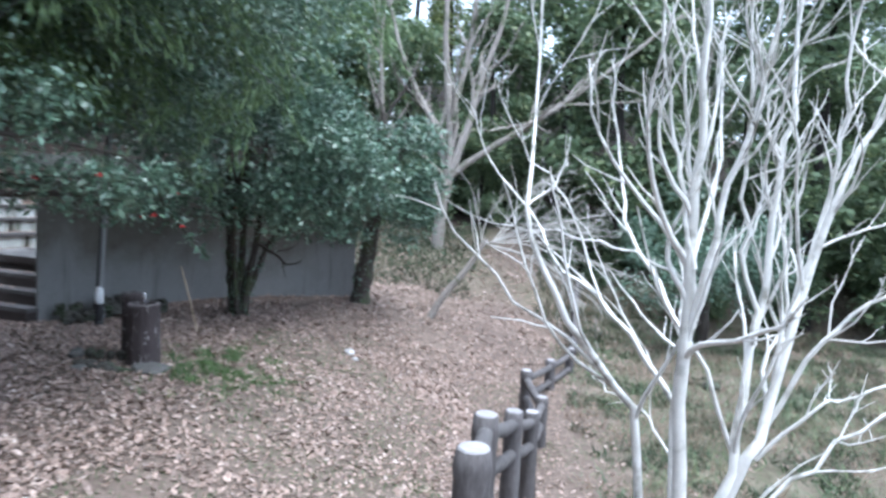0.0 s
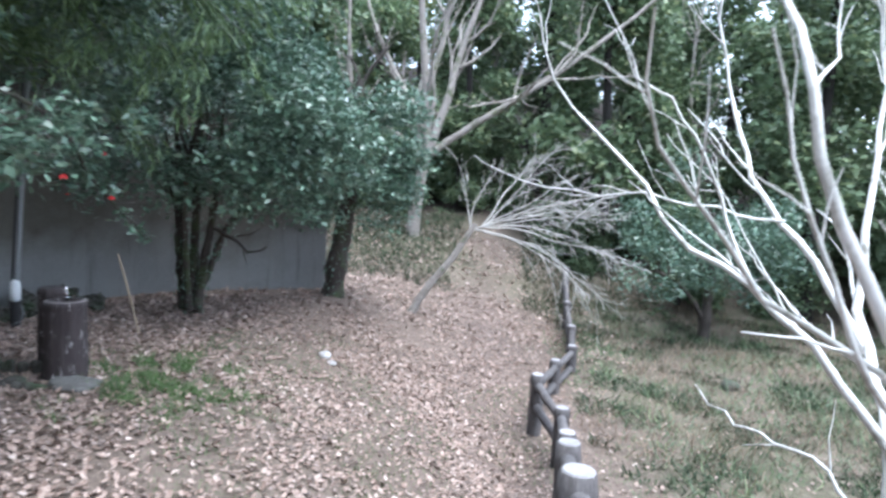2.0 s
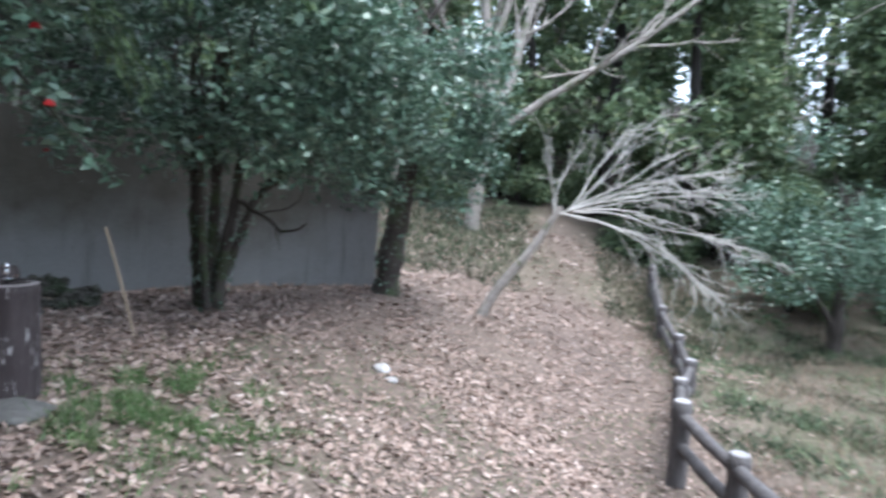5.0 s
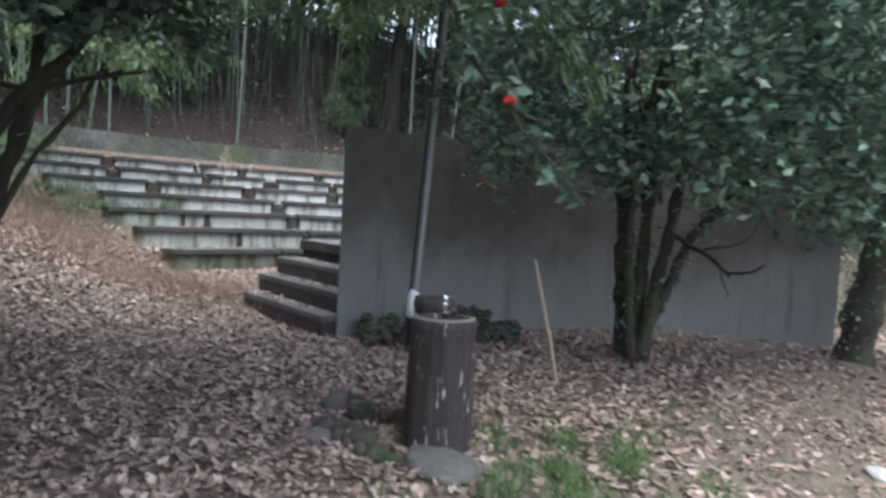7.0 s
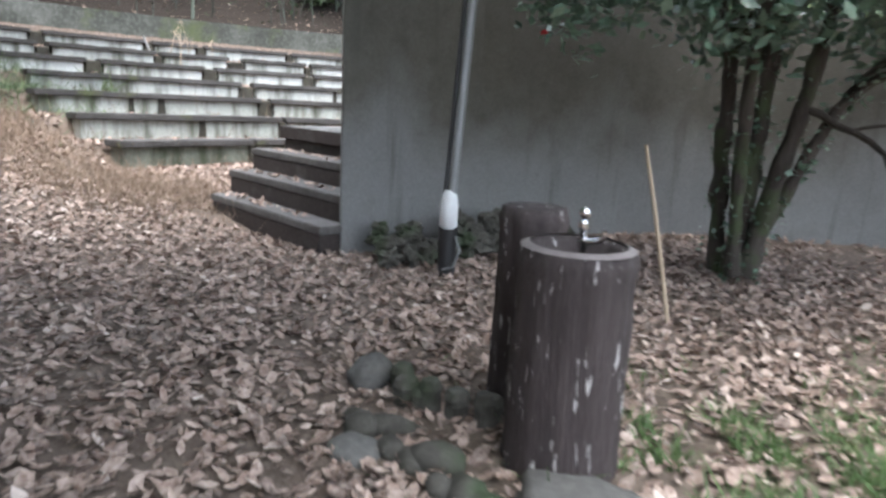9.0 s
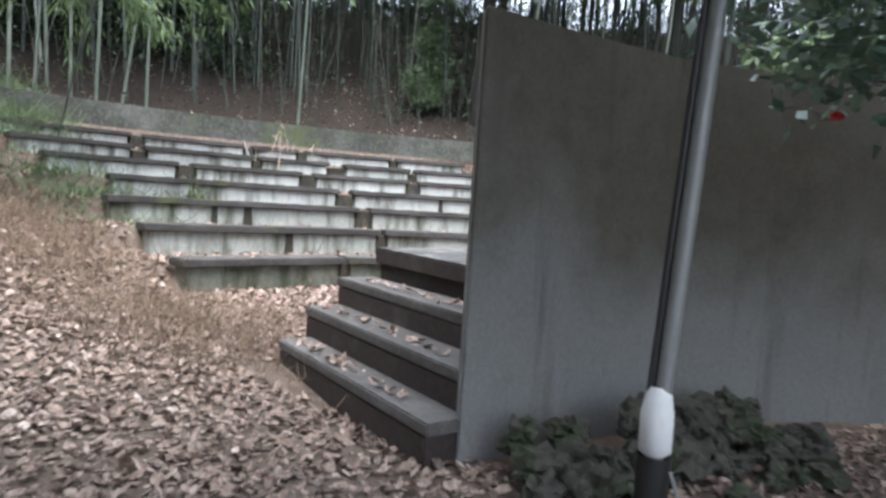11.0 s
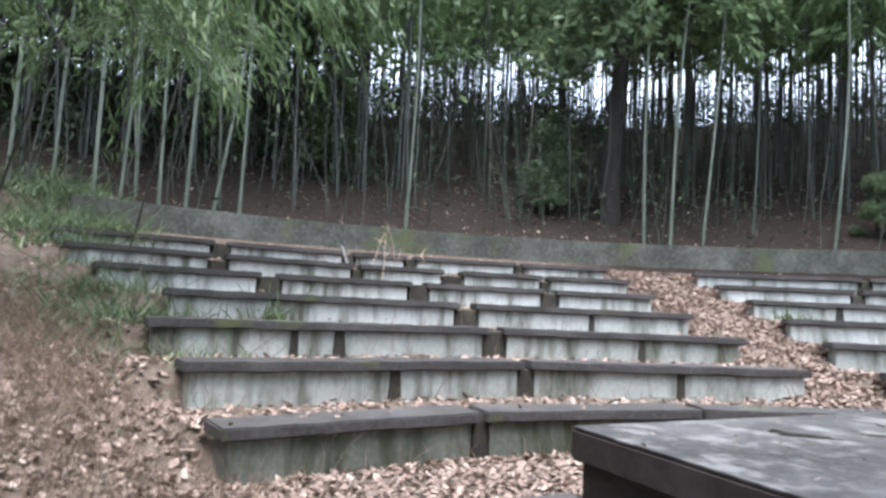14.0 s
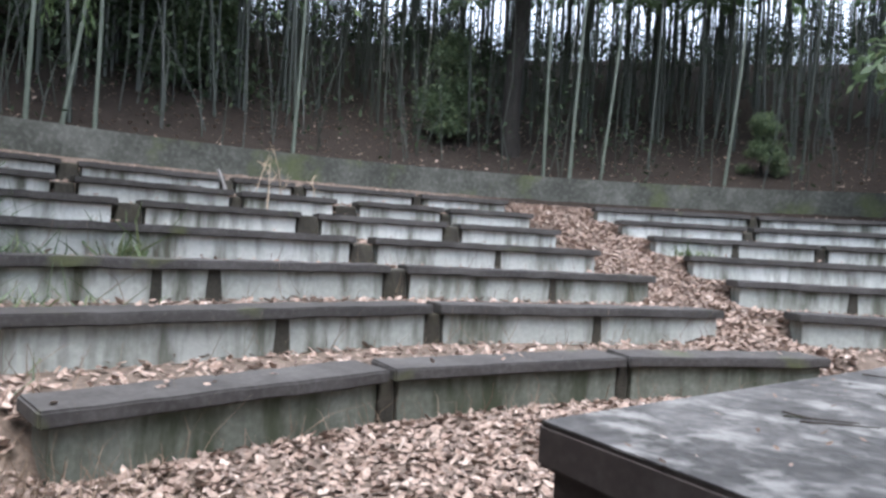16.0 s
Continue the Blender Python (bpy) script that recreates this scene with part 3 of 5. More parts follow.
def bench(r, a0, a1, ztop, group, panel, joints):
    """One straight bench on two angles of its row, with seat slab, front panels, dark blocks and back."""
    p0 = Vector((CENTRE[0] + r * math.cos(radians(a0)), CENTRE[1] + r * math.sin(radians(a0)), 0))
    p1 = Vector((CENTRE[0] + r * math.cos(radians(a1)), CENTRE[1] + r * math.sin(radians(a1)), 0))
    mid, d = (p0 + p1) / 2, (p1 - p0)
    L = d.length
    rz = math.degrees(math.atan2(d.y, d.x))
    rng = random.Random(int(r * 1000 + a0 * 10))
    ob = empty("bench", mid.x, mid.y, ztop - SEAT_H, "weathered concrete bench with dark slab seat and pale streaked front", "bench", group, rz + rng.uniform(-0.4, 0.4))
    h = L / 2
    bm = bmesh.new()
    n = max(2, int(L / 0.12))
    box(bm, -h, h, -SEAT_D / 2, SEAT_D / 2, SEAT_H - 0.085, SEAT_H)
    long_edges = [e for e in bm.edges if abs(e.verts[0].co.x - e.verts[1].co.x) > L / 2]
    bmesh.ops.subdivide_edges(bm, edges=long_edges, cuts=n, use_grid_fill=True)
    bmesh.ops.bevel(bm, geom=[e for e in bm.edges if e.calc_face_angle(0) > 0.5], offset=0.012, segments=2, affect="EDGES")
    rough_up(bm, 0.012, 5.0, r)
    part("seat", bm, M_SLAB, ob, "dark mossy concrete seat slab")
    bm = bmesh.new()
    box(bm, -h + 0.06, h - 0.06, -SEAT_D / 2 + 0.065, SEAT_D / 2 - 0.04, -0.35, SEAT_H - 0.085, 0.01)
    rough_up(bm, 0.005, 3.0, r + 5)
    part("front_panel", bm, panel, ob, "grey concrete front streaked with black")
    for f in joints:
        x = -h + L * f
        w = rng.uniform(0.035, 0.055)
        bm = bmesh.new()
        box(bm, x - w, x + w, -SEAT_D / 2 + 0.05, -SEAT_D / 2 + 0.1, -0.05, SEAT_H - 0.085, 0.006)
        for v in bm.verts:
            if v.co.z < 0.1:
                v.co.x = x + (v.co.x - x) * rng.uniform(1.2, 1.9)
        part("joint_block", bm, M_BRACKET, ob, "dark mossy joint block")
    return ob


ROWS_PLAN = [
    [(178.2, 164.6), (164.0, 149.8), (149.3, 135.5)],
    [(177.0, 157.5), (156.7, 137.4), (131.8, 116), (115.3, 103)],
    [(176.6, 156.7), (155.4, 138.3), (132.2, 115), (114.3, 103)],
    [(174.2, 156.3), (154.9, 139.2), (132.4, 114), (113.4, 103)],
    [(176.5, 167.6), (166.4, 157.7), (156.5, 148.0), (147.0, 139.7), (132.7, 121), (120.4, 104)],
    [(177, 169.3), (168.4, 160.2), (159.7, 153.8), (152.4, 146.4), (145.9, 139.8), (133.2, 124), (123.4, 113), (112.4, 104)],
    [(177, 168.2), (167.3, 159.6), (159.0, 155.2), (154.6, 147), (146.5, 140.1), (133.4, 122), (121.4, 112), (111.4, 104)],
]
for _k, _row in enumerate(ROWS_PLAN):
    for _i, (_a0, _a1) in enumerate(_row):
        bench(ROW_R + ROW_STEP * _k + 0.19, _a0, _a1, ROW_Z + ROW_RISE * _k, "curved rows of benches", (M_PANELMOSS, M_PANELMID, M_PANELMID)[_k] if _k < 3 else M_PANEL, JOINTS.get((_k, _i), ()))

# dark mossy blocks in the gaps between benches
_gaps = [(k, (row[i][1] + row[i + 1][0]) / 2, (row[i][1] - row[i + 1][0])) for k, row in enumerate(ROWS_PLAN) for i in range(len(row) - 1) if row[i][1] - row[i + 1][0] < 2]
for _k, _a, _wide in _gaps:
    _r = ROW_R + ROW_STEP * _k + 0.22
    _x, _y = CENTRE[0] + _r * math.cos(radians(_a)), CENTRE[1] + _r * math.sin(radians(_a))
    _zb = ROW_Z + ROW_RISE * _k - SEAT_H
    bm = bmesh.new()
    _w = max(0.05, _r * radians(_wide) / 2 + 0.02)
    box(bm, -_w, _w, -0.13, 0.16, -0.15, SEAT_H - 0.05 - 0.05 * ((_k * 7) % 2), 0.02)
    bmesh.ops.subdivide_edges(bm, edges=bm.edges[:], cuts=2, use_grid_fill=True)
    rough_up(bm, 0.03, 6.0, _a)
    for v in bm.verts:
        if v.co.z > 0.2:
            v.co.x *= 0.85
    _ob = part("mossy_block", bm, M_BRACKET)
    _ob.matrix_world = pose(_x, _y, _zb, 0, 0, _a + 90)
    tagged(_ob, "dark mossy block in gap between concrete benches", "block", "mossy blocks")

# the retaining wall behind the last row
_arc = [(CENTRE[0] + 17.35 * math.cos(radians(a)), CENTRE[1] + 17.35 * math.sin(radians(a))) for a in range(100, 176, 3)]
back = slab_wall("wall_back", [(x, y) for x, y in _arc], -0.2, 1.6, -0.3, M_BACKWALL, "", bevel=0.0)
tagged(back, "curved algae-stained concrete retaining wall", "wall", kind="structure")


# ---- the drinking fountain shaped like a log ----
def log_body(bm, r, h, hollow=0.0, depth=0.0, sides=40, rings=18, flare=0.012, grooves=13, amp=0.006, seed=0.0):
    """A moulded log: furrowed sides, a rounded rim and, if hollow, a sunken bowl."""
    rows = []
    for k in range(rings + 1):
        z = h * k / rings
        row = []
        for s in range(sides):
            a = 2 * math.pi * s / sides
            g = amp * math.sin(a * grooves + 2.5 * noise.noise((math.cos(a) * 2, math.sin(a) * 2, z * 2 + seed)))
            g += amp * 1.4 * noise.noise((math.cos(a) * 3 + seed, math.sin(a) * 3, z * 5))
            rr = r + g + flare * (1 - z / h) ** 2 + (0.008 if k == rings - 1 else 0) - (0.006 if k == rings else 0)
            row.append(bm.verts.new((rr * math.cos(a), rr * math.sin(a), z)))
        rows.append(row)
    prof = [(r - 0.035, h + 0.004), (r - 0.055, h - 0.012)] + [(r - 0.065, h - depth * 0.6), ((r - 0.08) * 0.8, h - depth), (0.03, h - depth - 0.01)] if hollow else [(r * 0.7, h + 0.004), (r * 0.35, h + 0.006), (0.01, h + 0.006)]
    for rr, z in prof:
        rows.append([bm.verts.new((rr * math.cos(2 * math.pi * s / sides), rr * math.sin(2 * math.pi * s / sides), z)) for s in range(sides)])
    for a, b in zip(rows, rows[1:]):
        for s in range(sides):
            t = (s + 1) % sides
            bm.faces.new((a[s], a[t], b[t], b[s]))
    bm.faces.new(rows[-1])
    return bm


fx, fy, fz = -4.15, 8.79, -1.46
fountain = empty("drinking_fountain", fx, fy, fz, "dark brown log-shaped drinking fountain with paint flecks", "fountain")
bm = log_body(bmesh.new(), 0.2, 0.80, 1, 0.09)
part("body", bm, M_LOG, fountain, smooth=True)
bm = bmesh.new()
bmesh.ops.create_cone(bm, cap_ends=True, segments=40, radius1=0.13, radius2=0.145, depth=0.02, matrix=Matrix.Translation((0, 0, 0.722)))
part("basin", bm, M_WATERBASIN, fountain, "wet dark basin")
bm = bmesh.new()
bmesh.ops.create_cone(bm, cap_ends=False, segments=40, radius1=0.199, radius2=0.168, depth=0.012, matrix=Matrix.Translation((0, 0, 0.806)))
part("rim", bm, M_LOGTOP, fountain, "paler worn rim")
faucet = raw("faucet", *tube([(((0, 0, 0.72), (0, 0, 0.80), (0, 0, 0.83)), (0.017, 0.017, 0.02)), (((0, 0, 0.825), (0.045, 0, 0.83), (0.07, 0, 0.845), (0.075, 0, 0.87)), (0.014, 0.013, 0.012, 0.011)), (((0, 0, 0.83), (0, 0, 0.86), (0, 0, 0.875), (0, 0, 0.9)), (0.012, 0.01, 0.02, 0.012)), (((0, 0, 0.9), (0, 0, 0.915), (0, 0, 0.932), (0, 0, 0.944)), (0.004, 0.018, 0.018, 0.004))], 12), M_CHROME, fountain, "bright chrome bubbler tap", True)
faucet.location = (0.02, -0.03, 0)

log_post = empty("log_post", -4.46, 9.17, -1.46, "dark log-shaped concrete post behind fountain", "post")
part("body", log_body(bmesh.new(), 0.135, 0.86, 0, 0, grooves=11, seed=4.0), M_LOG, log_post, smooth=True)

# ring of short log ends beside the fountain, and its stepping stone
for _k in range(10):
    _f = _k / 9
    _x, _y = -5.0 + 0.62 * _f + 0.03 * math.sin(_k * 3), 8.98 - 0.12 * math.sin(_f * 3.1) + 0.03 * math.cos(_k * 5)
    _edge = part("log_edging", log_body(bmesh.new(), 0.034 + 0.008 * (_k % 3), 0.14 + 0.025 * ((_k * 5) % 3), 0, 0, 14, 6, 0.006, 7, 0.004, _k), M_ROCK)
    _edge.matrix_world = pose(_x, _y, land1(_x, _y) - 0.05, 3 * math.sin(_k), 4 * math.cos(_k * 2), _k * 40)
    tagged(_edge, "short mossy log-end edging beside fountain", "edging", "fountain edging")


def boulder(name, x, y, z, sx, sy, sz, mat, label, category, group="", seed=0, sink=0.3, subdiv=3, jag=0.0):
    bm = bmesh.new()
    bmesh.ops.create_icosphere(bm, subdivisions=subdiv, radius=1)
    for v in bm.verts:
        n = v.co.normalized()
        k = 1 + 0.28 * noise.noise(n * 1.6 + Vector((seed * 3.1, seed, 0))) + (0.1 + jag) * noise.noise(n * 4 + Vector((0, seed * 2.3, 1))) + jag * noise.cell(n * 1.9 + Vector((seed * 1.3, 2.0, seed)))
        v.co = Vector((n.x * sx * k, n.y * sy * k, max(-0.8, n.z * k) * sz))
    ob = part(name, bm, mat, smooth=not jag)
    ob.matrix_world = pose(x, y, z + sz * (1 - 2 * sink) * 0.8, 0, 0, seed * 57)
    return tagged(ob, label, category, group)


boulder("stepping_stone", -3.93, 8.49, -1.47, 0.27, 0.2, 0.06, M_SLABSTONE, "flat grey stepping stone before fountain", "stone", seed=3, sink=0.25)
boulder("pale_stone", -1.74, 11.36, land1(-1.74, 11.36), 0.13, 0.09, 0.07, M_PALESTONE, "broken pale stone lying among dry leaves", "stone", seed=5)
boulder("pale_stone", -1.62, 11.13, land1(-1.62, 11.13), 0.07, 0.06, 0.04, M_PALESTONE, "broken pale stone lying among dry leaves", "stone", seed=6)
boulder("stone", -5.12, 8.98, -1.47, 0.12, 0.1, 0.09, M_SLABSTONE, "weathered grey stone beside fountain edging", "stone", seed=8)
boulder("stone", -4.8, 8.42, -1.49, 0.12, 0.1, 0.06, M_SLABSTONE, "weathered grey stone beside fountain edging", "stone", seed=9)
for _k in range(9):
    boulder("stone", -4.95 + 0.09 * _k, 8.62 - 0.035 * _k + 0.06 * math.sin(_k * 4), -1.47, 0.05 + 0.03 * (_k % 3), 0.05 + 0.02 * (_k % 2), 0.04 + 0.02 * ((_k * 3) % 4) / 2, M_ROCK, "small dark mossy stone beside fountain", "stone", "stones by the fountain", 90 + _k, 0.25, 2)
boulder("stump", 5.2, 12.8, land1(5.2, 12.8), 0.18, 0.16, 0.14, M_ROCK, "dark weathered stump in rough grass", "stump", seed=10)

# rubble heaped along the foot of the wall, round the pole
_rng = np.random.default_rng(7)
for _k in range(70):
    _f = _rng.uniform(0.05, 0.52)
    _off = abs(_rng.normal(0, 0.28)) + 0.12
    _x = -6.79 + 2.01 * _f + 0.857 * _off
    _y = 10.91 + 3.34 * _f - 0.516 * _off
    _s = _rng.uniform(0.05, 0.13)
    boulder("rubble_stone", _x, _y, -1.45 + max(0, 0.30 - _off * 0.55) * _rng.uniform(0.3, 1.0), _s, _s * _rng.uniform(0.6, 1), _s * _rng.uniform(0.55, 0.9), M_ROCK, "dark mossy rubble stone heaped against wall", "stone", "rubble by the wall", _k + 20, 0.3, 3, 0.3)

# grey pole with a white sleeve standing before the wall
pole = empty("utility_pole", -5.78, 10.87, -1.45, "slim grey steel pole with white sleeve", "pole")
raw("shaft", *tube([([(0, 0, 0.3), (0.075, 0.04, 2), (0.165, 0.09, 4), (0.25, 0.135, 6.0)], [0.036, 0.036, 0.035, 0.034])], 14), M_PIPE, pole, smooth=True)
raw("sleeve", *tube([([(0, 0, 0.34), (0, 0, 0.36), (0, 0, 0.52), (0, 0, 0.60), (0, 0, 0.63)], [0.045, 0.068, 0.067, 0.052, 0.034])], 18), M_WHITEPLASTIC, pole, "dirty white plastic sleeve", True)
raw("foot", *tube([([(0, 0, -0.1), (0, 0, 0.2), (0, 0, 0.345)], [0.068, 0.068, 0.072])], 18), M_BLACKPLASTIC, pole, "black foot", True)
# dark tube added to draw the shadow strip along the shaft's left
raw("conduit", *tube([([(-0.035, -0.01, 0.6), (0.028, 0.02, 2), (0.118, 0.07, 4), (0.203, 0.115, 6.0)], [0.016] * 4)], 10), M_BLACKPLASTIC, pole, "thin dark conduit", True)
raw("cable", *tube([([(0.08, -0.03, 0.3), (0.13, -0.05, 0.2), (0.1, -0.09, 0.08), (0.02, -0.1, 0.05)], [0.008] * 4)], 8), M_PIPE, pole, "thin grey cable", True)

stick = raw("cane", *tube([([(-4.12, 10.72, -1.5), (-4.2, 10.68, -1.1), (-4.28, 10.62, -0.7), (-4.35, 10.57, -0.38)], [0.013, 0.013, 0.012, 0.009])], 8), M_STICK, smooth=True)
tagged(stick, "thin dry cane stuck upright in the ground", "cane")


# ---- the fence of moulded log posts ----
def fence_post(x, y, ztop, lean, nxt):
    zb = min(land1(x, y), ztop - 0.6)
    h = ztop - zb
    ob = empty("fence_post", x, y, zb, "grey-brown log-shaped concrete fence post with rails", "fence post", "log fence")
    body = part("post", log_body(bmesh.new(), 0.088, h, 0, 0, 22, 10, 0.008, 9, 0.004, x * 3), M_POST, ob, smooth=True)
    bm = bmesh.new()
    bmesh.ops.create_cone(bm, cap_ends=True, segments=20, radius1=0.08, radius2=0.07, depth=0.012, matrix=Matrix.Translation((0, 0, h + 0.004)))
    part("post_end", bm, M_POSTTOP, ob, "pale bleached post end")
    if nxt:
        for drop in (0.13, 0.42):
            a, b = np.array([0, 0, h - drop]), np.array([nxt[0] - x, nxt[1] - y, nxt[2] - zb - drop])
            pts = [a + (b - a) * f + np.array([0, 0, -0.02 * math.sin(f * math.pi)]) for f in np.linspace(0, 1, 9)]
            raw("rail", *tube([(pts, [0.058 + 0.004 * math.sin(i * 1.7) for i in range(9)])], 12), M_POST, ob, smooth=True)
    return ob


FENCE = [(-0.15, 3.15, -0.17), (0.04, 4.63, -0.51), (0.45, 6.2, -1.0), (0.87, 7.71, -1.5), (1.28, 9.4, -1.84), (1.19, 10.4, -1.73), (1.92, 12.3, -2.02), (2.56, 13.6, -2.08), (2.95, 15.1, -2.02), (3.4, 17.2, -1.88), (3.9, 19.4, -1.3)]
for _k, (_x, _y, _z) in enumerate(FENCE):
    fence_post(_x, _y, _z, 0, FENCE[_k + 1] if _k + 1 < len(FENCE) else None)


# ---- trees ----
def limb_curve(ctrl, n=14):
    """A smooth line through control points."""
    c = np.array(ctrl, float)
    t = np.linspace(0, len(c) - 1, n)
    i = np.clip(t.astype(int), 0, len(c) - 2)
    f = (t - i)[:, None]
    p0, p1, p2, p3 = c[np.clip(i - 1, 0, None)], c[i], c[i + 1], c[np.clip(i + 2, None, len(c) - 1)]
    return 0.5 * (2 * p1 + (p2 - p0) * f + (2 * p0 - 5 * p1 + 4 * p2 - p3) * f ** 2 + (3 * p1 - p0 - 3 * p2 + p3) * f ** 3)


def bare_tree(name, base, limbs, mat, label, seed, slim=0.72, depth=2, count=7, ratio=0.42, spread=0.5, lift=0.05, thin=0.0025, twig_mat=None):
    """A leafless tree: each limb (control points from the base, radii at its ends) is a part with its own twigs."""
    rng = np.random.default_rng(seed)
    ob = empty(name, *base, label, "tree")
    for ctrl, r0, r1, *more in limbs:
        pts = limb_curve(ctrl, 16) - np.array(base)
        pts[2:-1] += rng.normal(0, 0.012, pts[2:-1].shape)
        rad = np.linspace(r0, r1, len(pts)) * slim
        lm = raw("limb", *tube([(pts, rad)], 10 if r0 > 0.02 else 7), mat, ob, smooth=True)
        paths = []
        twigs(rng, pts, rad, more[1] if len(more) > 1 else depth, more[0] if more else count, ratio, spread, paths, lift, thin)
        if paths:
            raw("twig", *tube(paths, 5), twig_mat or mat, lm, smooth=True)
    return ob


_b = (0.74, 3.15, land1(0.74, 3.15) - 0.1)
bare_tree("white_barked_tree", _b, [
    ([(0.72, 3.2, _b[2]), (0.68, 3.24, -0.5), (0.64, 3.27, -0.08), (0.55, 3.27, 0.12), (0.27, 3.16, 0.41), (0.18, 3.18, 0.62), (0.08, 3.2, 0.84), (0.04, 3.26, 1.08), (0.1, 3.6, 1.45), (0.1, 3.65, 2.2)], 0.046, 0.012, 7),
    ([(0.76, 3.1, _b[2]), (0.79, 3.06, -0.35), (0.76, 3.05, 0.42), (0.75, 3.05, 0.88), (0.74, 3.05, 1.3), (0.73, 3.05, 1.67), (0.71, 3.05, 2.46)], 0.07, 0.018, 12),
    ([(0.77, 3.02, 0.48), (0.83, 2.98, 0.98), (0.92, 2.95, 1.38), (0.98, 2.95, 1.72), (1.05, 2.95, 2.46)], 0.034, 0.01, 9),
    ([(0.8, 3.1, _b[2]), (1.02, 3.02, -0.18), (1.14, 3.05, 0.08), (1.29, 3.08, 0.7), (1.41, 3.08, 1.14), (1.59, 3.08, 1.56), (1.81, 3.08, 2.19)], 0.056, 0.014, 10),
    ([(1.12, 3.05, -0.05), (1.29, 3.02, 0.35), (1.47, 2.95, 0.61), (1.68, 2.89, 0.8), (1.91, 2.89, 1.07)], 0.026, 0.007, 8),
    ([(1.11, 3.02, -0.11), (1.27, 2.95, 0.14), (1.46, 2.95, 0.21), (1.76, 2.95, 0.32), (1.98, 2.95, 0.48)], 0.018, 0.005, 7),
    ([(0.85, 3.05, -0.75), (0.92, 3.02, -0.44), (1.19, 3.02, -0.3), (1.49, 3.05, -0.03), (1.78, 3.05, 0.16), (2.02, 3.05, 0.28)], 0.028, 0.008, 7),
    ([(0.83, 3.1, -0.75), (1.0, 3.02, -0.18), (1.07, 3.08, 0.39), (1.16, 3.12, 1.2), (1.17, 3.12, 1.56), (1.17, 3.12, 2.33)], 0.05, 0.012, 10),
    ([(1.22, 3.05, 0.55), (1.38, 3.15, 1.01), (1.43, 3.15, 1.46), (1.45, 3.15, 2.26)], 0.03, 0.008, 9),
    ([(0.76, 3.02, 0.74), (0.69, 3.08, 1.14), (0.59, 3.08, 1.6), (0.56, 3.08, 2.26)], 0.024, 0.007, 9),
    ([(1.07, 3.05, 0.41), (0.99, 3.08, 0.94), (0.96, 3.08, 1.54), (0.92, 3.08, 2.26)], 0.024, 0.007, 9),
], M_WHITEBARK, "leafless white-barked tree with a sheaf of pale stems", 11, 0.54, depth=2, count=9, ratio=0.34, spread=0.36, lift=0.08)
_b = (1.3, 4.3, land1(1.3, 4.3) - 0.1)
bare_tree("white_barked_tree", _b, [
    ([(1.3, 4.3, _b[2]), (1.21, 4.26, -0.26), (1.38, 4.65, -0.03), (1.47, 4.9, 0.32), (1.57, 5.04, 0.72), (1.74, 5.24, 1.13), (1.86, 5.45, 1.61), (1.8, 5.5, 2.3)], 0.062, 0.016, 6),
    ([(1.21, 4.26, -0.26), (0.97, 4.42, 0.1), (0.75, 4.63, 0.34), (0.49, 4.85, 0.56), (0.33, 5.22, 0.91), (0.04, 5.44, 1.26), (-0.12, 5.4, 1.67)], 0.04, 0.009, 4),
    ([(1.42, 4.75, 0.05), (1.3, 5.01, 0.44), (1.15, 5.24, 0.73), (1.13, 5.6, 1.14), (1.12, 5.8, 1.61), (1.02, 5.8, 2.2)], 0.042, 0.013, 6),
    ([(1.2, 5.15, 0.64), (1.01, 5.28, 0.66), (0.71, 5.5, 0.73), (0.43, 5.88, 0.74), (0.0, 6.3, 0.78), (-0.3, 6.5, 0.95)], 0.018, 0.005, 6, 1),
    ([(0.78, 4.62, 0.32), (0.68, 4.76, 0.64), (0.57, 4.8, 0.93), (0.41, 4.85, 1.17), (0.19, 4.89, 1.38), (0.0, 4.9, 1.8)], 0.02, 0.006, 4),
    ([(1.1, 4.34, -0.1), (0.98, 4.6, 0.2), (0.85, 4.75, 0.45), (0.75, 4.95, 0.75), (0.5, 5.1, 1.05)], 0.016, 0.005, 4),
    ([(1.31, 4.33, -0.75), (1.14, 4.53, -0.44), (1.04, 4.75, -0.4), (1.0, 5.1, -0.42), (0.92, 5.4, -0.32)], 0.02, 0.007, 2, 1),
], M_WHITEBARK, "leafless pale tree with crooked spreading limbs", 12, 0.52, depth=2, count=6, ratio=0.3, spread=0.5, lift=0.05)

# the leaning sapling with a brush of swept twigs
_rng = np.random.default_rng(5)
_b = (-0.44, 15.06, -1.9)
_ob = empty("leaning_tree", *_b, "leaning lichen-grey sapling with swept bare twigs", "tree")
_pts = limb_curve([(-0.44, 15.06, -1.95), (-0.1, 15.05, -1.35), (0.35, 15.0, -0.75), (0.62, 14.98, -0.3), (0.8, 14.97, 0.0)], 12) - np.array(_b)
raw("trunk", *tube([(_pts, np.linspace(0.085, 0.045, 12))], 10), M_GREYBARK, _ob, smooth=True)
for _k in range(11):
    _d = np.array([1.0, _rng.normal(-0.2, 0.35), -0.15 + 0.1 * _k])
    _p, _ = wander(_rng, np.array([0.72 + 0.02 * _k, 14.97, -0.1]) - np.array(_b), _d, 3.2 - 0.08 * _k, 14, 0.1, -0.04)
    _rad = np.linspace(0.017, 0.004, len(_p))
    _paths = [(_p, _rad)]
    twigs(_rng, _p, _rad * 0.8, 2, 10, 0.42, 0.3, _paths, -0.035, 0.0042)
    raw("branch", *tube(_paths, 5), M_TWIG, _ob, smooth=True)
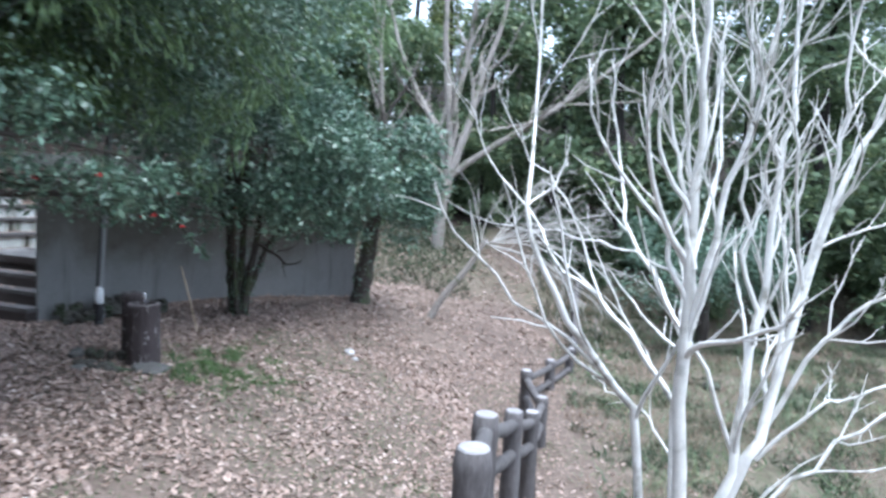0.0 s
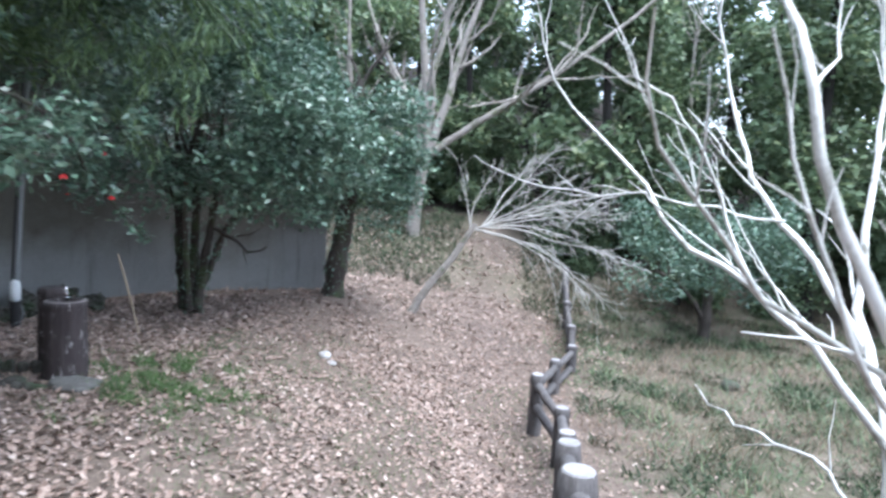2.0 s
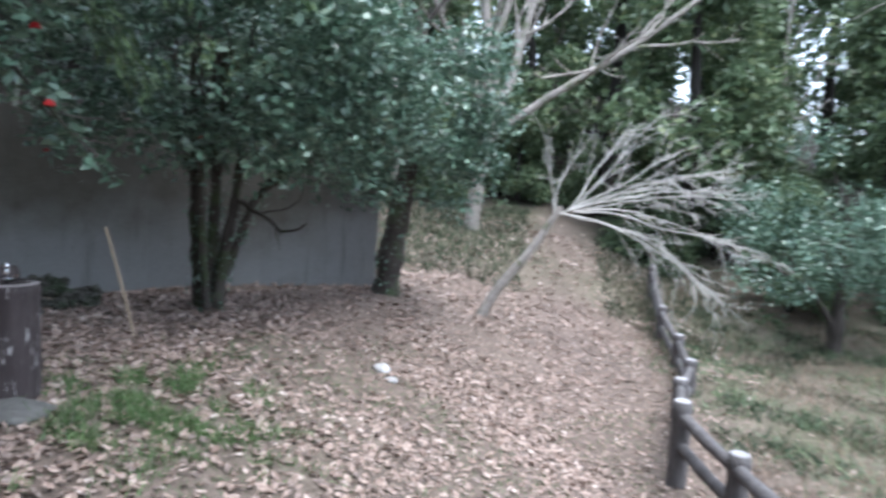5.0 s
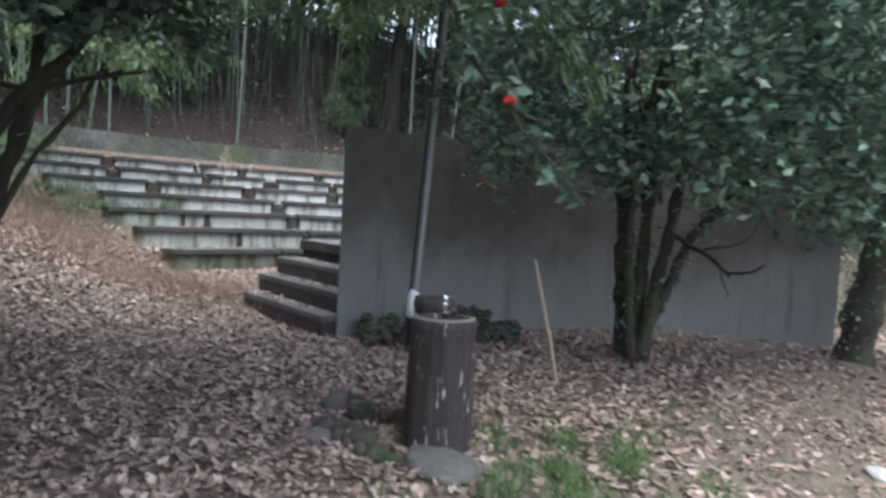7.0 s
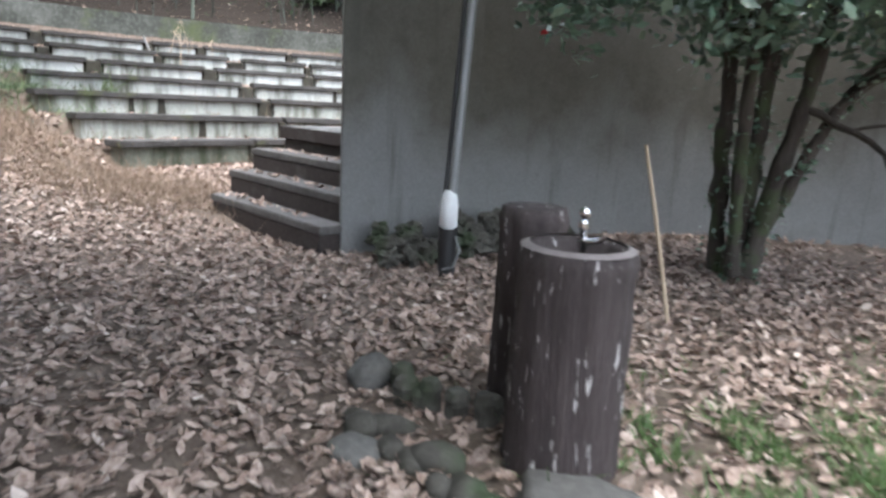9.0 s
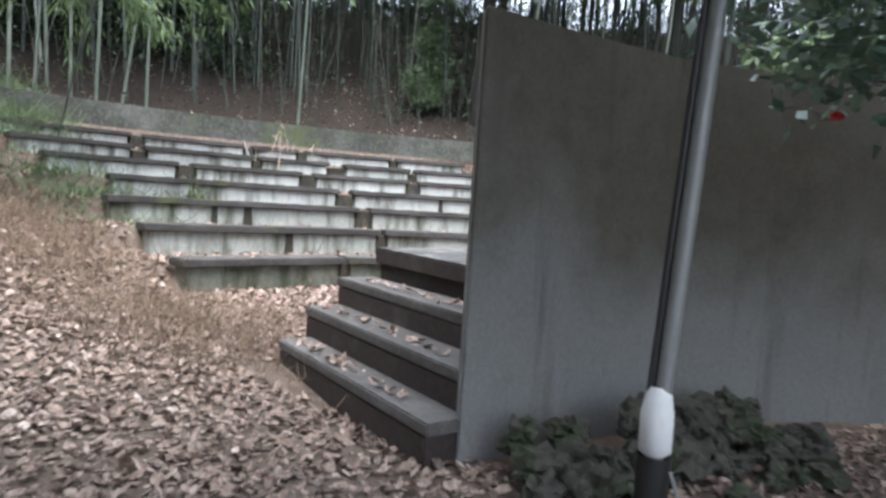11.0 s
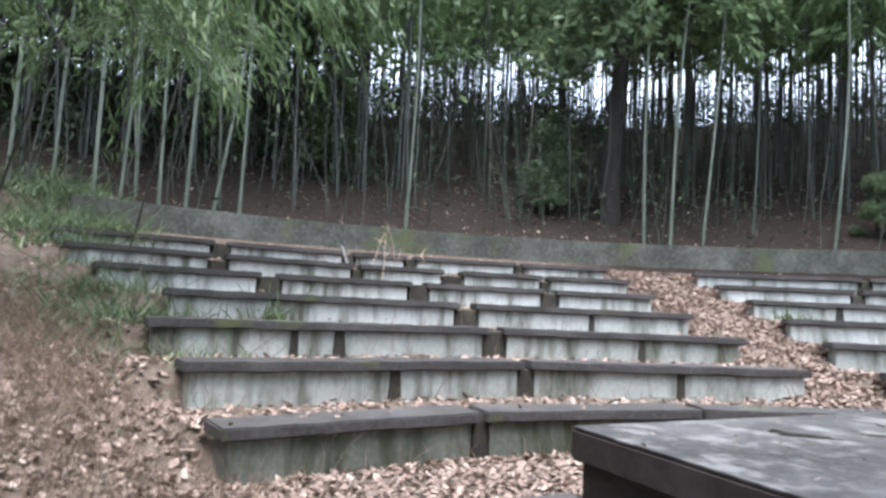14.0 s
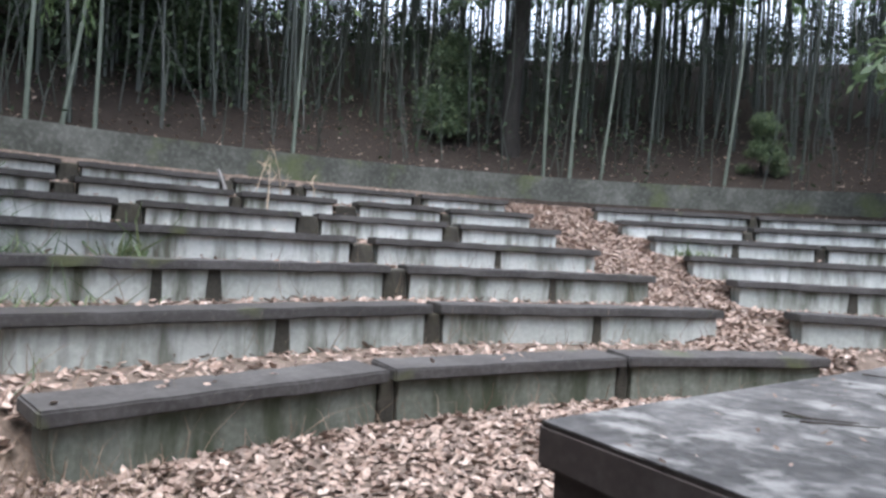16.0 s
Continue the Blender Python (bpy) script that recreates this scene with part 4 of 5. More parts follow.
for _d in ((0.2, 0.1, 1.0), (-0.1, 0, 1.0)):
    _p, _ = wander(_rng, np.array([0.7, 14.97, -0.1]) - np.array(_b), _d, 1.5, 9, 0.1, 0.02)
    _paths = [(_p, np.linspace(0.018, 0.004, len(_p)))]
    twigs(_rng, _p, np.linspace(0.011, 0.004, len(_p)), 2, 5, 0.5, 0.5, _paths, 0.0, 0.004)
    raw("branch", *tube(_paths, 5), M_TWIG, _ob, smooth=True)

# pale forked trees beyond the path
bare_tree("pale_forked_tree", (-0.3, 20.45, -1.3), [
    ([(-0.3, 20.45, -1.4), (-0.25, 20.45, 0.2), (-0.05, 20.4, 1.5), (-0.1, 20.4, 3.2), (-0.35, 20.5, 5.5), (-0.4, 20.5, 9)], 0.3, 0.08, 8),
    ([(-0.05, 20.4, 1.4), (0.4, 20.3, 2.8), (0.8, 20.3, 4.4), (1.4, 20.3, 6.5), (1.6, 20.3, 9)], 0.2, 0.05, 8),
    ([(0.0, 20.4, 1.5), (1.2, 20.2, 2.4), (3.0, 20.0, 3.6), (5.0, 19.8, 5.2), (6.5, 19.8, 6.5)], 0.15, 0.05, 8),
    ([(-0.1, 20.4, 2.2), (-0.8, 20.4, 3.4), (-1.6, 20.5, 5.0), (-2.2, 20.5, 7.0)], 0.14, 0.04, 8),
    ([(-0.15, 20.4, 3.2), (0.25, 20.4, 4.6), (0.5, 20.4, 7.0), (0.6, 20.4, 9.5)], 0.14, 0.04, 8),
], M_GREYBARK, "pale forked bare tree with ivy at its foot", 21, depth=2, count=7, ratio=0.35, spread=0.55, thin=0.007)
for _x, _y, _h in ((5.0, 24.0, 9.0), (2.6, 27.0, 10.0), (-2.4, 23.0, 9.0), (9.5, 25.0, 9.0)):
    _z = land1(_x, _y)
    bare_tree("slim_bare_tree", (_x, _y, _z), [([(_x, _y, _z - 0.1), (_x + 0.1, _y, _z + _h * 0.3), (_x - 0.1, _y, _z + _h * 0.7), (_x + 0.3, _y, _z + _h)], 0.14, 0.03, 12)], M_GREYBARK, "slim bare grey tree in the wood", int(_x * 10 + 300), depth=2, count=9, ratio=0.3, spread=0.6, thin=0.008)


def crown_points(rng, n, blobs):
    """Places for leaves: on the shells of overlapping clumps, thinned towards their hearts."""
    w = np.array([b[3] ** 2 for b in blobs])
    which = rng.choice(len(blobs), n, p=w / w.sum())
    out = np.empty((n, 3))
    for i, b in enumerate(blobs):
        m = which == i
        k = m.sum()
        d = rng.normal(0, 1, (k, 3))
        d /= np.linalg.norm(d, axis=1)[:, None]
        rr = b[3] * rng.uniform(0.25, 1.0, (k, 1)) ** 0.4 * (1 + 0.25 * rng.normal(0, 1, (k, 1)))
        out[m] = np.array(b[:3]) + d * rr * np.array([1, 1, 0.75])
    return out


def clumps(rng, centre, spread, count, size):
    """Clump centres scattered in a crown of the given half-axes."""
    d = rng.normal(0, 1, (count, 3))
    d /= np.linalg.norm(d, axis=1)[:, None]
    p = np.array(centre) + d * rng.uniform(0.3, 1.0, (count, 1)) ** 0.5 * np.array(spread)
    return [(*q, size * rng.uniform(0.6, 1.35)) for q in p]


def gnarl(verts, amount, scale):
    return [tuple(Vector(v) + noise.noise_vector(Vector(v) * scale) * amount) for v in verts]


def camellia(name, base, stems, blobs, leaves, label, seed, flowers=0, size=0.115, ivy=0):
    rng = np.random.default_rng(seed)
    ob = empty(name, *base, label, "tree")
    o = np.array(base)
    for ctrl, r0, r1 in stems:
        pts = limb_curve(ctrl, 14) - o
        fine = limb_curve(pts, 40)
        _v, _f = tube([(fine, np.linspace(r0, r1, 40) * (1 + 0.1 * np.sin(np.arange(40) * 0.8)))], 14)
        lm = raw("trunk", gnarl(_v, 0.02 + r0 * 0.08, 6.0), _f, M_BARK, ob, smooth=True)
        if ivy:
            k = rng.integers(0, 30, ivy)
            d = rng.normal(0, 1, (ivy, 3)) * np.array([1, 1, 0.3])
            d /= np.linalg.norm(d, axis=1)[:, None]
            rr = np.linspace(r0, r1, 40)[k][:, None]
            quads("ivy", *leaf_array(rng, fine[k] + d * (rr + rng.uniform(0.0, 0.05, (ivy, 1))), 0.055, 0.8, 0.4, 0.5), M_CAMELLIA, lm)["kind"] = "stuff"
        paths = []
        twigs(rng, pts[5:], np.linspace(r0, r1, 14)[5:], 2, 6 if r0 > 0.055 else 4, 0.6 if r0 > 0.055 else 0.3, 0.45 if r0 > 0.055 else 0.35, paths, 0.1, 0.006)
        if paths:
            raw("branch", *tube(paths, 5), M_BARK, lm, smooth=True)
    pts = crown_points(rng, leaves, blobs) - o
    crown = quads("crown", *leaf_array(rng, pts, size, 0.5, 0.25, 0.5), M_CAMELLIA, ob)
    if flowers:
        for q in crown_points(rng, flowers, blobs) - o:
            bm = bmesh.new()
            for k in range(7):
                a = 2 * math.pi * k / 7
                m = pose(0, 0, 0, 0, 50, math.degrees(a))
                bmesh.ops.create_circle(bm, cap_ends=True, segments=7, radius=0.022, matrix=Matrix.Translation(q) @ m @ Matrix.Translation((0.02, 0, 0)))
            part("flower", bm, M_FLOWER, ob, "red camellia flower")
    return ob


_rng = np.random.default_rng(3)
_g = -1.42
camellia("camellia_tree", (-3.95, 12.3, _g), [
    ([(-4.07, 12.33, _g), (-4.13, 12.35, -0.6), (-4.16, 12.35, 0.2), (-4.2, 12.3, 1.6)], 0.075, 0.035),
    ([(-3.95, 12.3, _g), (-3.9, 12.3, -0.5), (-3.88, 12.3, 0.3), (-3.8, 12.2, 1.6)], 0.085, 0.04),
    ([(-3.84, 12.27, _g), (-3.72, 12.22, -0.7), (-3.58, 12.17, 0.2), (-3.45, 12.1, 1.5)], 0.085, 0.035),
    ([(-3.82, 12.28, -1.2), (-3.64, 12.25, -0.75), (-3.38, 12.2, -0.1), (-2.95, 12.25, 0.28), (-2.3, 12.3, 0.75)], 0.05, 0.025),
    ([(-3.55, 12.23, -0.55), (-3.32, 12.3, 0.05), (-2.85, 12.4, 0.55), (-2.5, 12.4, 1.0)], 0.032, 0.018),
    ([(-3.92, 12.2, _g), (-3.98, 12.1, -0.4), (-3.95, 11.95, 0.5), (-3.7, 11.7, 1.5)], 0.06, 0.03),
], clumps(_rng, (-3.5, 11.9, 1.5), (2.3, 1.7, 1.35), 60, 0.5) + [(-5.0, 11.2, 0.75, 0.28), (-5.15, 11.1, 0.5, 0.2), (-5.0, 10.9, 0.3, 0.14), (-4.9, 10.75, 0.15, 0.1), (-2.3, 12.0, 0.6, 0.5), (-1.7, 12.3, 0.9, 0.5), (-2.8, 11.6, 0.6, 0.4), (-4.6, 11.5, 0.9, 0.4), (-3.6, 11.3, 0.7, 0.35), (-3.2, 11.9, 0.5, 0.4), (-2.2, 11.7, 0.3, 0.35)], 19000, "dense dark green camellia with several ivy-clad stems", 31, 5, ivy=110)
camellia("evergreen_tree", (-1.93, 14.45, -1.6), [
    ([(-1.95, 14.45, -1.65), (-1.88, 14.45, -0.9), (-1.75, 14.45, 0.0), (-1.6, 14.4, 1.2), (-1.6, 14.4, 2.6)], 0.23, 0.09),
], clumps(_rng, (-1.6, 13.9, 1.25), (1.45, 1.2, 1.35), 36, 0.48) + [(-0.8, 13.8, 0.6, 0.45), (-0.6, 13.9, 1.1, 0.4), (-2.0, 13.8, 0.45, 0.4)], 10000, "evergreen tree with thick dark mossy trunk", 32, 0, ivy=350)
# its high clumps near (-4.5, 4.7) are unseen, added to shade the slope
camellia("overhanging_camellia", (-5.7, 5.4, -1.3), [
    ([(-5.7, 5.4, -1.4), (-5.6, 5.5, -0.4), (-5.2, 5.7, 0.6), (-4.6, 5.9, 1.3)], 0.13, 0.05),
    ([(-5.65, 5.45, -0.2), (-4.8, 5.9, 0.6), (-4.1, 6.1, 0.8), (-3.5, 6.3, 0.75)], 0.06, 0.012),
], clumps(_rng, (-4.9, 6.0, 1.5), (1.3, 1.0, 0.9), 24, 0.42) + [(-3.75, 6.25, 0.72, 0.22), (-3.4, 6.35, 0.68, 0.2), (-3.2, 6.2, 0.8, 0.22), (-3.6, 6.1, 0.95, 0.3), (-3.0, 6.3, 1.05, 0.2)] + clumps(_rng, (-3.4, 7.2, 3.3), (2.4, 1.9, 0.8), 40, 0.6) + clumps(_rng, (-4.5, 4.7, 3.6), (1.6, 1.5, 0.8), 26, 0.6), 22000, "overhanging camellia with glossy leaves and red flowers", 33, 7, 0.085)
camellia("camellia_bough", (-5.6, 5.5, 1.2), [
    ([(-5.6, 5.5, 1.2), (-4.6, 5.9, 1.0), (-3.9, 6.15, 0.85), (-3.2, 6.35, 0.75)], 0.03, 0.006),
    ([(-4.6, 5.9, 1.0), (-4.1, 6.5, 0.95), (-3.6, 6.9, 1.0)], 0.015, 0.005),
], [(-3.9, 6.2, 0.85, 0.25), (-3.5, 6.3, 0.75, 0.22), (-3.2, 6.35, 0.75, 0.2), (-3.6, 6.75, 0.95, 0.25), (-3.9, 6.6, 1.0, 0.25), (-3.3, 6.1, 1.0, 0.22), (-4.3, 6.3, 0.95, 0.3), (-3.0, 6.5, 1.0, 0.18)], 1500, "near camellia bough with red and rust-tinged leaves", 38, 7, 0.075)
camellia("hanging_camellia", (-3.6, 7.5, 1.5), [
    ([(-4.6, 6.0, 1.35), (-3.75, 7.3, 1.2), (-3.45, 7.75, 0.65), (-3.25, 7.98, 0.3), (-3.1, 8.13, 0.1)], 0.02, 0.005),
], [(-3.55, 7.55, 0.95, 0.2), (-3.45, 7.7, 0.7, 0.15), (-3.38, 7.83, 0.5, 0.11), (-3.26, 7.98, 0.31, 0.09), (-3.17, 8.06, 0.2, 0.07), (-3.1, 8.13, 0.1, 0.05), (-3.25, 7.7, 0.88, 0.14), (-3.0, 7.7, 1.1, 0.16)], 420, "hanging camellia branch with shining leaves", 37, 2, 0.085)
# high and left clumps are out of view, added to shade wall and ground
camellia("canopy_evergreen", (-7.6, 6.0, -1.3), [
    ([(-7.6, 6.0, -1.4), (-7.5, 6.2, 0.5), (-7.0, 7.2, 2.4), (-6.0, 8.5, 3.8)], 0.26, 0.1),
    ([(-7.4, 6.4, 1.2), (-6.2, 7.4, 2.6), (-4.8, 8.6, 3.4), (-3.6, 9.4, 3.8)], 0.12, 0.04),
], clumps(_rng, (-4.9, 7.6, 4.9), (2.7, 2.7, 1.0), 60, 0.75) + clumps(_rng, (-4.6, 11.6, 3.3), (2.6, 1.5, 0.9), 26, 0.6) + clumps(_rng, (-4.7, 9.0, 2.1), (1.7, 0.9, 0.7), 22, 0.45) + clumps(_rng, (-7.2, 5.6, 4.0), (3.4, 3.0, 1.0), 70, 0.85), 56000, "tall dark evergreen spreading over the wall", 36, 0, 0.13)
camellia("leaning_evergreen", (-8.1, 7.5, land1(-8.1, 7.5)), [
    ([(-8.0, 7.55, land1(-8.0, 7.55) - 0.15), (-7.98, 7.85, -0.5), (-7.89, 8.08, 0.3), (-7.81, 8.16, 0.7), (-7.73, 8.18, 1.11), (-7.55, 8.25, 1.8)], 0.085, 0.04),
    ([(-8.35, 7.3, land1(-8.35, 7.3) - 0.15), (-8.2, 7.5, -0.4), (-8.0, 7.85, 0.25), (-7.8, 8.15, 0.8), (-7.69, 8.31, 0.99), (-7.48, 8.51, 1.4), (-7.3, 8.7, 1.9)], 0.085, 0.035),
    ([(-7.97, 7.9, -0.5), (-7.84, 8.19, 0.21), (-7.69, 8.43, 0.6), (-7.6, 8.6, 1.0)], 0.03, 0.015),
    ([(-7.8, 8.17, 0.78), (-7.58, 8.54, 0.93), (-7.35, 8.87, 1.04)], 0.03, 0.014),
], clumps(_rng, (-7.5, 8.3, 1.9), (0.9, 0.9, 0.5), 26, 0.3) + [(-7.4, 8.0, 1.45, 0.3), (-7.15, 8.45, 1.5, 0.3), (-6.9, 8.9, 1.5, 0.28), (-7.35, 8.2, 1.25, 0.2), (-6.85, 9.05, 1.3, 0.22)], 6000, "leaning dark evergreen tree with several stems", 34, 0)
_z = land1(6.5, 16.6)
camellia("evergreen_shrub", (6.5, 16.6, _z), [
    ([(6.5, 16.6, _z - 0.1), (6.55, 16.6, _z + 0.8), (6.6, 16.6, _z + 1.8), (6.5, 16.6, _z + 3.0)], 0.16, 0.05),
    ([(6.5, 16.6, _z + 0.5), (5.8, 16.4, _z + 1.3), (5.0, 16.3, _z + 1.7)], 0.07, 0.03),
], clumps(_rng, (6.3, 16.6, _z + 2.6), (2.2, 1.8, 1.5), 34, 0.55) + [(4.6, 16.2, _z + 1.5, 0.5), (5.3, 16.1, _z + 1.25, 0.45), (7.6, 16.6, _z + 1.3, 0.6)], 10000, "bushy evergreen shrub in rough grass", 35, 0, 0.11)


# ---- drooping bamboo sprays over the wall ----
def spray(rng, start, direction, length, leaves, size, droop):
    """One arching bamboo branch: its line, and places and ways for its leaves."""
    p, _ = wander(rng, start, direction, length, 10, 0.06, droop)
    i = rng.uniform(1.5, 10, leaves)
    k = np.clip(i.astype(int), 0, 9)
    c = p[k] + (p[k + 1] - p[k]) * (i - k)[:, None] + rng.normal(0, 0.07, (leaves, 3))
    d = p[k + 1] - p[k]
    d /= np.linalg.norm(d, axis=1)[:, None]
    return p, c, d


def leaning_bamboo(base, top, sprays, label, seed, reach=1.5, per=90, size=0.16, culm_r=0.035):
    rng = np.random.default_rng(seed)
    o = np.array(base)
    ob = empty("leaning_bamboo", *base, label, "bamboo", "leaning bamboos")
    mid = (o + np.array(top)) / 2 + np.array([0, 0, 2.6])
    pts = limb_curve([base, tuple(mid), top], 20) - o
    raw("culm", *tube([(pts, np.linspace(culm_r, 0.008, 20) * (1 + 0.06 * (np.arange(20) % 2)))], 10), M_CULM, ob, smooth=True)
    paths, cs, ds = [], [], []
    for k in range(sprays):
        q = pts[int(rng.uniform(6, 19.9))]
        d = np.array([rng.normal(0, 1), rng.normal(0, 1), rng.uniform(-0.3, 0.6)])
        p, c, w = spray(rng, q, d, reach * rng.uniform(0.6, 1.3), per, size, -0.11)
        paths.append((p, np.linspace(0.006, 0.002, len(p))))
        cs.append(c)
        ds.append(w)
    raw("branch", *tube(paths, 4), M_CULM, ob)
    cs, ds = np.concatenate(cs), np.concatenate(ds)
    wp = cs + o
    clear = ~((wp[:, 0] > -8.5) & (wp[:, 0] < -4.0) & (wp[:, 1] > 6.0) & (wp[:, 1] < 10.7) & (wp[:, 2] < 1.7)) & ~((wp[:, 1] < 9.0) & (wp[:, 2] < 1.2))
    cs, ds = cs[clear], ds[clear]
    quads("foliage", *leaf_array(rng, cs, size, 0.14, 0.55, 0.5, 0.1, ds, 0.45), M_BAMBOOLEAF, ob)
    return ob


for _k, (_x, _y, _tx, _ty, _tz, _n) in enumerate([(-7.6, 6.2, -5.9, 10.6, 2.0, 30), (-7.2, 5.8, -4.9, 10.4, 2.6, 34), (-6.8, 5.4, -3.4, 10.0, 2.9, 36), (-8.0, 6.6, -6.4, 11.2, 2.6, 28), (-6.4, 5.0, -2.2, 10.6, 3.6, 34), (-6.6, 5.0, -3.0, 8.6, 3.1, 30), (-6.2, 4.6, -1.4, 11.5, 4.2, 30), (-7.4, 5.6, -4.7, 8.9, 1.75, 30), (-7.0, 5.2, -3.7, 9.0, 1.95, 30), (-6.6, 4.8, -2.6, 9.6, 2.3, 30)]):
    leaning_bamboo((_x, _y, land1(_x, _y)), (_tx, _ty, _tz), _n, "arching bamboo with drooping leaf sprays over wall", 50 + _k, per=140)
for _k, (_x, _y, _tx, _ty, _tz, _n) in enumerate([(-17.5, 11.5, -12.4, 12.8, 3.1, 26), (-16.5, 9.6, -12.5, 12.0, 3.0, 26), (-17.0, 9.0, -12.9, 11.3, 2.9, 24), (-18.0, 13.5, -14.8, 14.4, 4.0, 18), (-16.0, 8.6, -13.0, 11.9, 2.2, 30), (-17.5, 9.5, -14.2, 12.9, 2.5, 30), (-17.8, 10.2, -15.3, 13.6, 2.7, 30), (-16.4, 8.8, -12.6, 12.7, 2.7, 34), (-16.8, 9.2, -13.6, 11.5, 1.9, 26)]):
    leaning_bamboo((_x, _y, land1(_x, _y)), (_tx, _ty, _tz), _n, "arching bamboo with drooping leaf sprays over bank", 70 + _k, 1.3, 70, culm_r=0.018)


# ---- the bamboo wood on the hill ----
def bamboo(seed, h, dead=False, culm=M_CULM):
    rng = np.random.default_rng(seed)
    ob = empty("bamboo", 0, 0, 0, "pale dead bamboo culm, bare" if dead else "tall green bamboo with leafy crown", "bamboo", "bamboo grove")
    lean = rng.normal(0, 0.03, 2) + (rng.normal(0, 0.15, 2) if dead else 0)
    z = np.linspace(-0.3, h, 26)
    bend = (z / h) ** 3 * (0.2 if dead else 1.4)
    a = rng.uniform(0, 6.28)
    pts = np.c_[lean[0] * z + bend * math.cos(a), lean[1] * z + bend * math.sin(a), z - bend * 0.3]
    r = np.linspace(0.042, 0.008, 26) * (1 + 0.07 * (np.arange(26) % 2))
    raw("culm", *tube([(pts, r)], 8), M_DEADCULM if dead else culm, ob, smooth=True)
    if not dead:
        cs, ds = [], []
        for k in range(46):
            i = int(rng.uniform(12, 25.9))
            d = np.array([rng.normal(0, 1), rng.normal(0, 1), 0.4])
            _, c, w = spray(rng, pts[i], d, rng.uniform(0.8, 2.1), 34, 0.2, -0.12)
            cs.append(c)
            ds.append(w)
        quads("foliage", *kite_array(rng, np.concatenate(cs), 0.34, 0.24, 0.5, np.concatenate(ds), 0.55), M_BAMBOOLEAF, ob)
    return ob


kinds = [bamboo(100 + k, 10.5 + k * 0.7) for k in range(4)] + [bamboo(120, 7.5, True), bamboo(121, 6.0, True)]
_rng = np.random.default_rng(17)
_used = [False] * 6
_spots = []
while len(_spots) < 270:
    a, r = _rng.uniform(96, 206), 17.9 + 25 * _rng.uniform(0, 1) ** 0.75
    x, y = CENTRE[0] + r * math.cos(radians(a)), CENTRE[1] + r * math.sin(radians(a))
    if all((x - u) ** 2 + (y - v) ** 2 > 0.5 for u, v in _spots) and not (126 < a < 131 and r < 20):
        _spots.append((x, y))
for _k, (_x, _y) in enumerate(_spots):
    _c = 4 + _k % 2 if _k % 9 == 0 else _k % 4
    _m = pose(_x, _y, land1(_x, _y), 0, 0, _rng.uniform(0, 360)) @ Matrix.Scale(_rng.uniform(0.8, 1.15), 4)
    if not _used[_c]:
        kinds[_c].matrix_world = _m
        _used[_c] = True
    else:
        _o = copy_thing(kinds[_c], _m)
        _o.matrix_world = _m


# the front row behind the wall, in open view, in the lit culm colour
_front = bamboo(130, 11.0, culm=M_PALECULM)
for _k, (_x, _y, _tilt) in enumerate([(-20.59, 14.1, 0), (-20.48, 14.78, -1), (-20.26, 15.82, 9), (-20.64, 13.63, 1), (-20.38, 15.28, 0), (-20.9, 13.0, -1), (-20.1, 16.3, 1), (-18.81, 19.76, 4), (-15.41, 24.42, -1), (-14.95, 24.86, 0), (-14.39, 25.36, 5), (-12.02, 27.06, 7), (-21.0, 14.5, 0), (-20.9, 12.3, 1)]):
    _m = pose(_x, _y, land1(_x, _y)) @ Matrix.Rotation(radians(_tilt), 4, (_x - CENTRE[0], _y - CENTRE[1], 0)) @ Matrix.Rotation(_k * 1.3, 4, "Z") @ Matrix.Scale(0.95 + 0.03 * (_k % 5), 4)
    if _k == 0:
        _front.matrix_world = _m
    else:
        copy_thing(_front, _m).matrix_world = _m


# the grove beyond, too dense to count
_cs, _ds, _paths, _vl, _vd = [], [], [], [], []
for _k in range(820):
    a, r = _rng.uniform(94, 212), 21 + 31 * _rng.uniform(0, 1)
    x, y = CENTRE[0] + r * math.cos(radians(a)), CENTRE[1] + r * math.sin(radians(a))
    z, h = land1(x, y), _rng.uniform(9, 13)
    _top = np.array([x + _rng.normal(0, 0.6), y + _rng.normal(0, 0.6), z + h])
    _paths.append((np.array([(x, y, z - 0.3), (x, y, z + h * 0.5), _top]), [0.045, 0.035, 0.01]))
    n = 250 if a > 150 else 165
    f = _rng.uniform(_rng.uniform(0.3, 0.62) if a > 150 else _rng.uniform(0.52, 0.78), 1.0, n)[:, None]
    q = np.array([x, y, z]) + (_top - np.array([x, y, z])) * f + _rng.normal(0, 1, (n, 3)) * np.array([0.9, 0.9, 0.5])
    _cs.append(q)
    _ds.append(_rng.normal(0, 1, (n, 3)))
    if a > 155 or r > 36:
        f = _rng.uniform(0.02, 0.6 if a > 158 else _rng.uniform(0.08, 0.28), (330, 1))
        _vl.append(np.array([x, y, z]) + (_top - np.array([x, y, z])) * f + _rng.normal(0, 1, (330, 3)) * np.array([0.8, 0.8, 0.4]))
        _vd.append(_rng.normal(0, 1, (330, 3)))
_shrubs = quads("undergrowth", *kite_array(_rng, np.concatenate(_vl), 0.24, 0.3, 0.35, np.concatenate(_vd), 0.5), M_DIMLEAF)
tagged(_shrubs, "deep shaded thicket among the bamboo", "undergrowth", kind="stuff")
_ul, _ud = [], []
